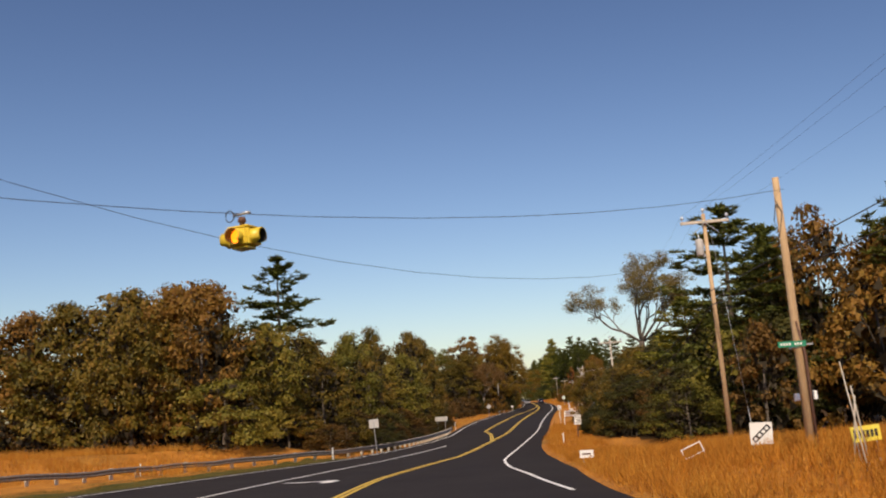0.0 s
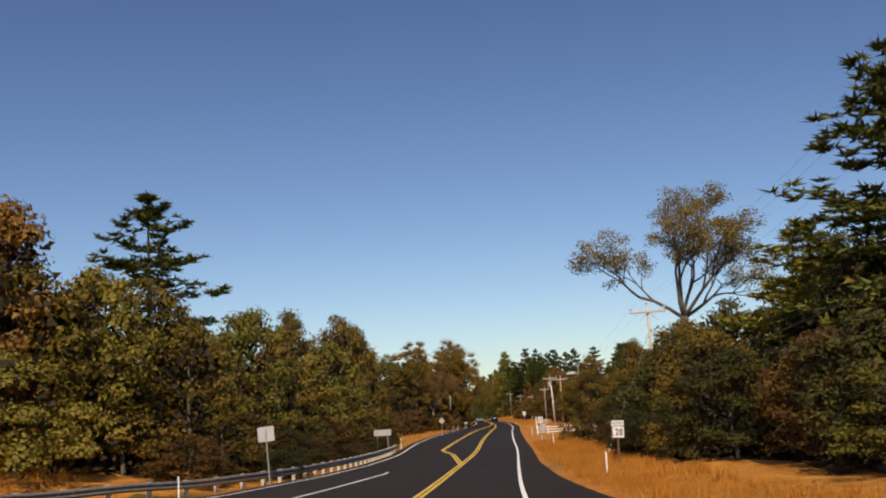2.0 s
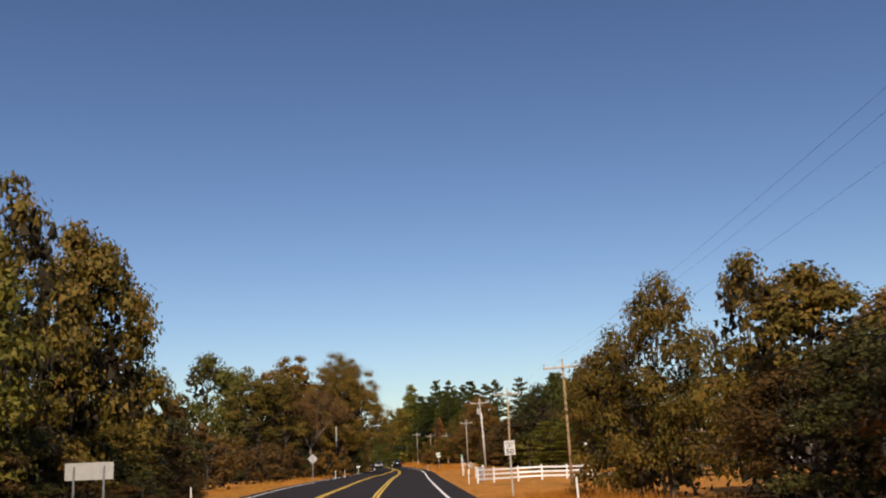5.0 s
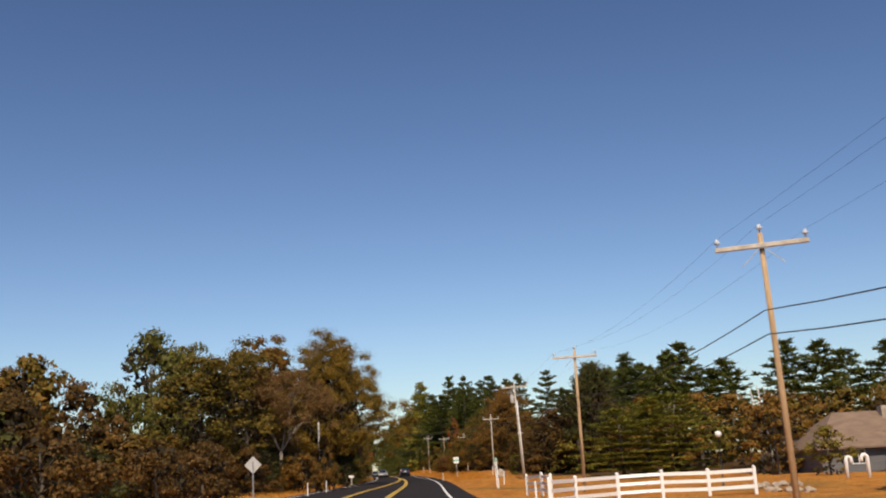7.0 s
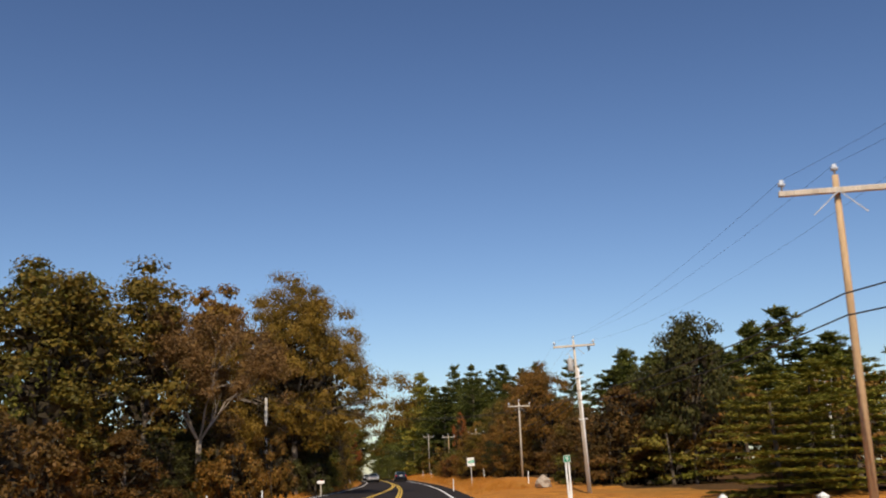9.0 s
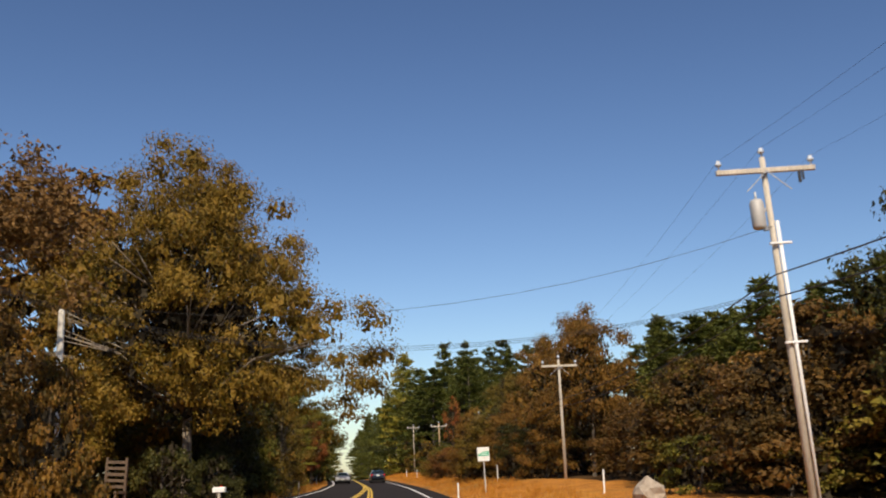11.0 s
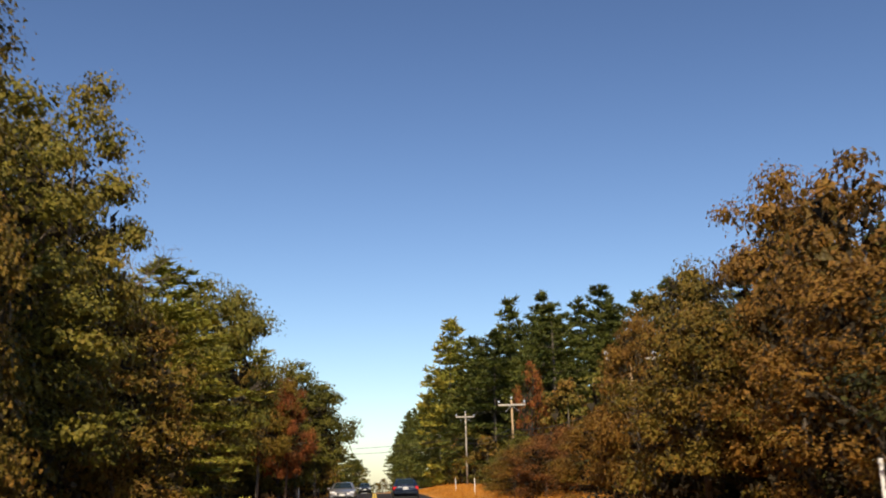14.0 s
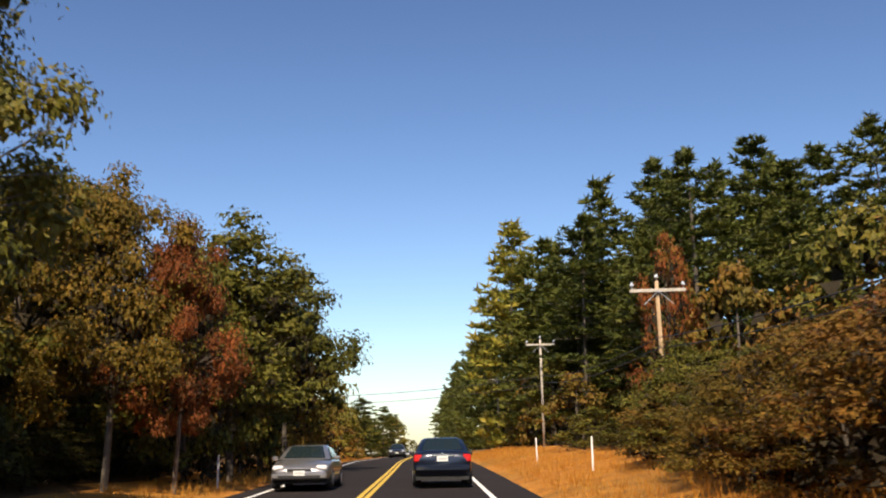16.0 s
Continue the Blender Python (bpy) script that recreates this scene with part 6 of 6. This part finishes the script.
def house():
    y0, y1, x0, x1 = 194.5, 202.5, 17.7, 33.0
    zb, ze, zr = -0.75, 1.25, 3.7
    WALL = mottled("grey_clapboard", (0.11, 0.11, 0.115), (0.16, 0.16, 0.165), 1.5, 20, 0.8, stretch=(0.2, 0.2, 8))
    ROOF = mottled("worn_shingle", (0.17, 0.115, 0.08), (0.26, 0.18, 0.125), 1.2, 14, 0.9, stretch=(1, 1, 4))
    h = thing("house", "low grey house with a worn brown shingle roof behind shrubs", "house")
    part("wall", boxes((x0, x1, y0, y1, zb, ze)), WALL, h)
    V = [(x0 - 0.4, y0 - 0.5, ze - 0.1), (x1 + 0.4, y0 - 0.5, ze - 0.1), (x1 + 0.4, y1 + 0.5, ze - 0.1), (x0 - 0.4, y1 + 0.5, ze - 0.1), (x0 + 2.6, (y0 + y1) / 2, zr), (x1 - 2.6, (y0 + y1) / 2, zr)]
    V += [(x, y, z - 0.12) for x, y, z in V]
    link_mesh("roof", V, [(0, 1, 5, 4), (1, 2, 5), (2, 3, 4, 5), (3, 0, 4), (6, 10, 11, 7), (7, 11, 8), (8, 11, 10, 9), (9, 10, 6), (0, 6, 7, 1), (1, 7, 8, 2), (2, 8, 9, 3), (3, 9, 6, 0)], ROOF, h)
    part("chimney", boxes((23.5, 24.3, 197.5, 198.3, 2.6, 4.0)), STONE, h)
    for x in (20.2, 23.4, 26.6, 29.8):
        w = part("window", boxes((x - 0.5, x + 0.5, y0 - 0.05, y0 - 0.003, zb + 0.75, ze - 0.25)), WHITE_PAINT, h)
        part("pane", boxes((x - 0.43, x - 0.03, y0 - 0.06, y0 - 0.051, zb + 0.82, ze - 0.32), (x + 0.03, x + 0.43, y0 - 0.06, y0 - 0.051, zb + 0.82, ze - 0.32)), GLASS_DARK, w)


def garden_bits():
    for x, y, hgt, r, lab in ((14.4, 181.7, 1.15, 0.3, "white hooked garden post on a lawn"), (15.7, 181.9, 1.3, -0.35, "white hooked garden post on a lawn")):
        s = thing("garden_hook", lab, "garden post", "garden posts", stand(x, y))
        pts = [(0, 0, -0.2), (0, 0, hgt - 0.25)] + [(r * 0.5 * (1 - math.cos(a)), 0, hgt - 0.25 + 0.22 * math.sin(a)) for a in np.linspace(0.2, 3.0, 7)] + [(r, 0, hgt - 0.4)]
        Tubes(8).add(pts, [0.1] * len(pts)).make("post", WHITE_PAINT, s)
    rr = random.Random(3)
    for cx, cy, n, s0 in ((6.2, 166.5, 5, 0.26), (7.3, 172.0, 6, 0.28), (-1.8, 226.5, 1, 0.95), (9.0, 175.0, 4, 0.2)):
        for k in range(n):
            x, y = cx + (k - n / 2) * s0 * 1.5, cy + rr.uniform(-0.4, 0.4)
            bm = bmesh.new()
            bmesh.ops.create_icosphere(bm, subdivisions=2, radius=1)
            sd = rr.uniform(0, 50)
            for v in bm.verts:
                v.co *= 0.8 + 0.45 * noise.noise(v.co * 1.3 + Vector((sd, 0, 0)))
                v.co = Vector((v.co.x * s0 * rr.uniform(0.98, 1.02) * 1.2, v.co.y * s0, v.co.z * s0 * 0.75))
            ob = part("rock", bm, STONE)
            ob.matrix_world = pose(x, y, ground_z(x, y) + s0 * 0.3, 0, 0, rr.uniform(0, 360)) @ Matrix.Scale(rr.uniform(0.75, 1.15), 4)
            tagged(ob, "pale brown field stone lying on grass", "rock", "field stones")


DARK_WOOD = mottled("dark_weathered_wood", (0.09, 0.06, 0.04), (0.17, 0.115, 0.075), 3, 40, 0.85, bump=0.3, stretch=(1, 1, 0.2))


def left_yard():
    x, y = -21.9, 234.4
    z0 = ground_z(x, y)
    s = thing("wooden_rack", "weathered wooden ladder-backed rack under trees", "wooden rack", at=stand(x, y, -12, 3))
    h = 2.6 - z0
    for sx in (-0.42, 0.42):
        part("upright", boxes((sx - 0.045, sx + 0.045, -0.05, 0.05, -0.2, h), bevel=0.008), DARK_WOOD, s)
        part("leg", boxes((sx - 0.04, sx + 0.04, -0.75, -0.66, -0.2, h * 0.42), bevel=0.008), DARK_WOOD, s)
        part("arm", boxes((sx - 0.05, sx + 0.05, -0.78, 0.0, h * 0.42, h * 0.46), bevel=0.008), DARK_WOOD, s)
    for k in range(5):
        part("slat", boxes((-0.4, 0.4, -0.03, 0.02, h * (0.5 + 0.1 * k), h * (0.5 + 0.1 * k) + 0.12), bevel=0.006), DARK_WOOD, s)
    part("seat", boxes((-0.4, 0.4, -0.72, 0.0, h * 0.25, h * 0.25 + 0.05), bevel=0.008), DARK_WOOD, s)
    x, y = -18.0, 235.6
    s = thing("mailbox", "white roadside mailbox on a wooden post", "mailbox", at=stand(x, y, 80))
    part("post", boxes((-0.05, 0.05, -0.05, 0.05, -0.3, 0.95), bevel=0.006), GREY_WOOD, s)
    V, F, n = [], [], 9
    for yy in (-0.26, 0.26):
        V += [(-0.09, yy, 0.96), (0.09, yy, 0.96)] + [(0.09 * math.cos(a), yy, 1.08 + 0.09 * math.sin(a)) for a in np.linspace(0, math.pi, n)]
    k = n + 2
    F = [tuple(range(k))[::-1], tuple(range(k, 2 * k))] + [(i, (i + 1) % k, k + (i + 1) % k, k + i) for i in range(k)]
    b = link_mesh("box", V, F, WHITE_PAINT, s)
    part("flag", boxes((0.095, 0.105, -0.1, -0.06, 1.05, 1.2), (0.095, 0.105, -0.1, 0.02, 1.16, 1.22)), RED_LENS, b)
    x, y = -19.8, 221.5
    s = thing("birch_snag", "broken white birch trunk among brush", "tree", at=stand(x, y, 0, 1))
    for x2, y2, h2, lean in ((17.2, 206.5, 6.4, 4), (18.4, 207.0, 6.8, -6), (19.0, 206.2, 5.6, 3), (12.4, 215.0, 7.0, -2)):
        b = thing("birch_tree", "thin pale birch trunk with bare top among brush", "tree", "birch trunks", stand(x2, y2, 0, lean))
        Tubes(6).add([(0, 0, -0.3), (0.05, 0, h2 * 0.5), (0.0, 0, h2)], [0.1, 0.075, 0.03]).make("trunk", BIRCH, b)
        for sx in (-1, 1):
            Tubes(5).add([(0.04, 0, h2 * 0.55), (sx * 0.45, 0.1, h2 * 0.8), (sx * 0.6, 0.1, h2 * 1.0)], [0.045, 0.03, 0.012]).make("limb", BIRCH, b)
    Tubes(8).add([(0, 0, -0.3), (0.05, 0, 3), (-0.02, 0, 6.2 - ground_z(x, y)), (-0.02, 0, 6.3 - ground_z(x, y))], [0.12, 0.1, 0.09, 0.06]).make("trunk", BIRCH, s)


# ---- grass ----
def grass(name, label, region, count, size, mat, seed, lean=0.35):
    """Upright blades in tufts over a region; region(rng, n) gives x and y."""
    rng = np.random.default_rng(seed)
    x, y = region(rng, count)
    z = land(x, y)
    k = 5
    x, y, z = np.repeat(x, k) + rng.normal(size=count * k) * 0.09, np.repeat(y, k) + rng.normal(size=count * k) * 0.09, np.repeat(z, k)
    patch = 0.65 + 0.5 * (np.sin(x * 0.7 + 2 * np.sin(y * 0.23)) * np.sin(y * 0.5 + 0.6 * x) * 0.5 + 0.5)
    ln = size * rng.uniform(0.5, 1.2, count * k) * patch
    u = np.stack([rng.normal(size=count * k) * lean, rng.normal(size=count * k) * lean, np.ones(count * k)], 1)
    u /= np.linalg.norm(u, axis=1, keepdims=True)
    c = np.stack([x, y, z], 1) + u * ln[:, None] * 0.92
    nrm = rng.normal(size=(count * k, 3)) * np.array([1, 1, 0.1])
    root = leaf_mesh(name, c, nrm, ln, mat, None, rng, 0.04, u)
    return tagged(root, label, "grass", kind="stuff")


def right_of_road(y0, y1, d0, d1):
    def pick(rng, n):
        y = rng.uniform(y0, y1, n)
        return lane_x(y) + table(RIGHT_EDGE, y) + d0 + (d1 - d0) * rng.uniform(0, 1, n), y
    return pick


def left_of_road(y0, y1, d0, d1):
    def pick(rng, n):
        y = rng.uniform(y0, y1, n)
        return lane_x(y) + left_edge(y) - d0 - (d1 - d0) * rng.uniform(0, 1, n), y
    return pick


def grasses():
    dry = "tall dry orange grass along the roadside"
    grass("dry_grass", dry, right_of_road(18.3, 50, 0.3, 13), 11000, 0.28, GRASS, 1)
    grass("dry_grass", dry, right_of_road(50, 130, 0.4, 3.8), 3800, 0.26, GRASS, 2)
    grass("dry_grass", dry, lambda rng, n: (rng.uniform(-60, -24, n), rng.uniform(58, 76, n)), 3600, 0.4, GRASS, 3)
    grass("dry_grass", dry, right_of_road(225, 380, 0.4, 4), 3600, 0.22, GRASS, 4)
    grass("dry_grass", dry, left_of_road(120, 380, 0.4, 3.5), 3400, 0.22, GRASS, 5)
    grass("dry_grass", dry, lambda rng, n: (rng.uniform(-50, -30, n), rng.uniform(46, 62, n)), 1500, 0.3, GRASS, 8)
    grass("verge_grass", "short green and tan verge grass", left_of_road(30, 125, 0.2, 5.5), 5000, 0.12, GREEN_GRASS, 6)
    grass("lawn_grass", "short tan lawn grass", right_of_road(130, 225, 0.4, 20), 3000, 0.09, GREEN_GRASS, 7)


route_sign(), speed_sign(), plain_backs(), green_signs(), yard_signs(), delineators()
guardrail()
pole_line()
signal()
traffic()
rail_fence(), lawn_lamp(), house(), garden_bits(), left_yard()
grasses()
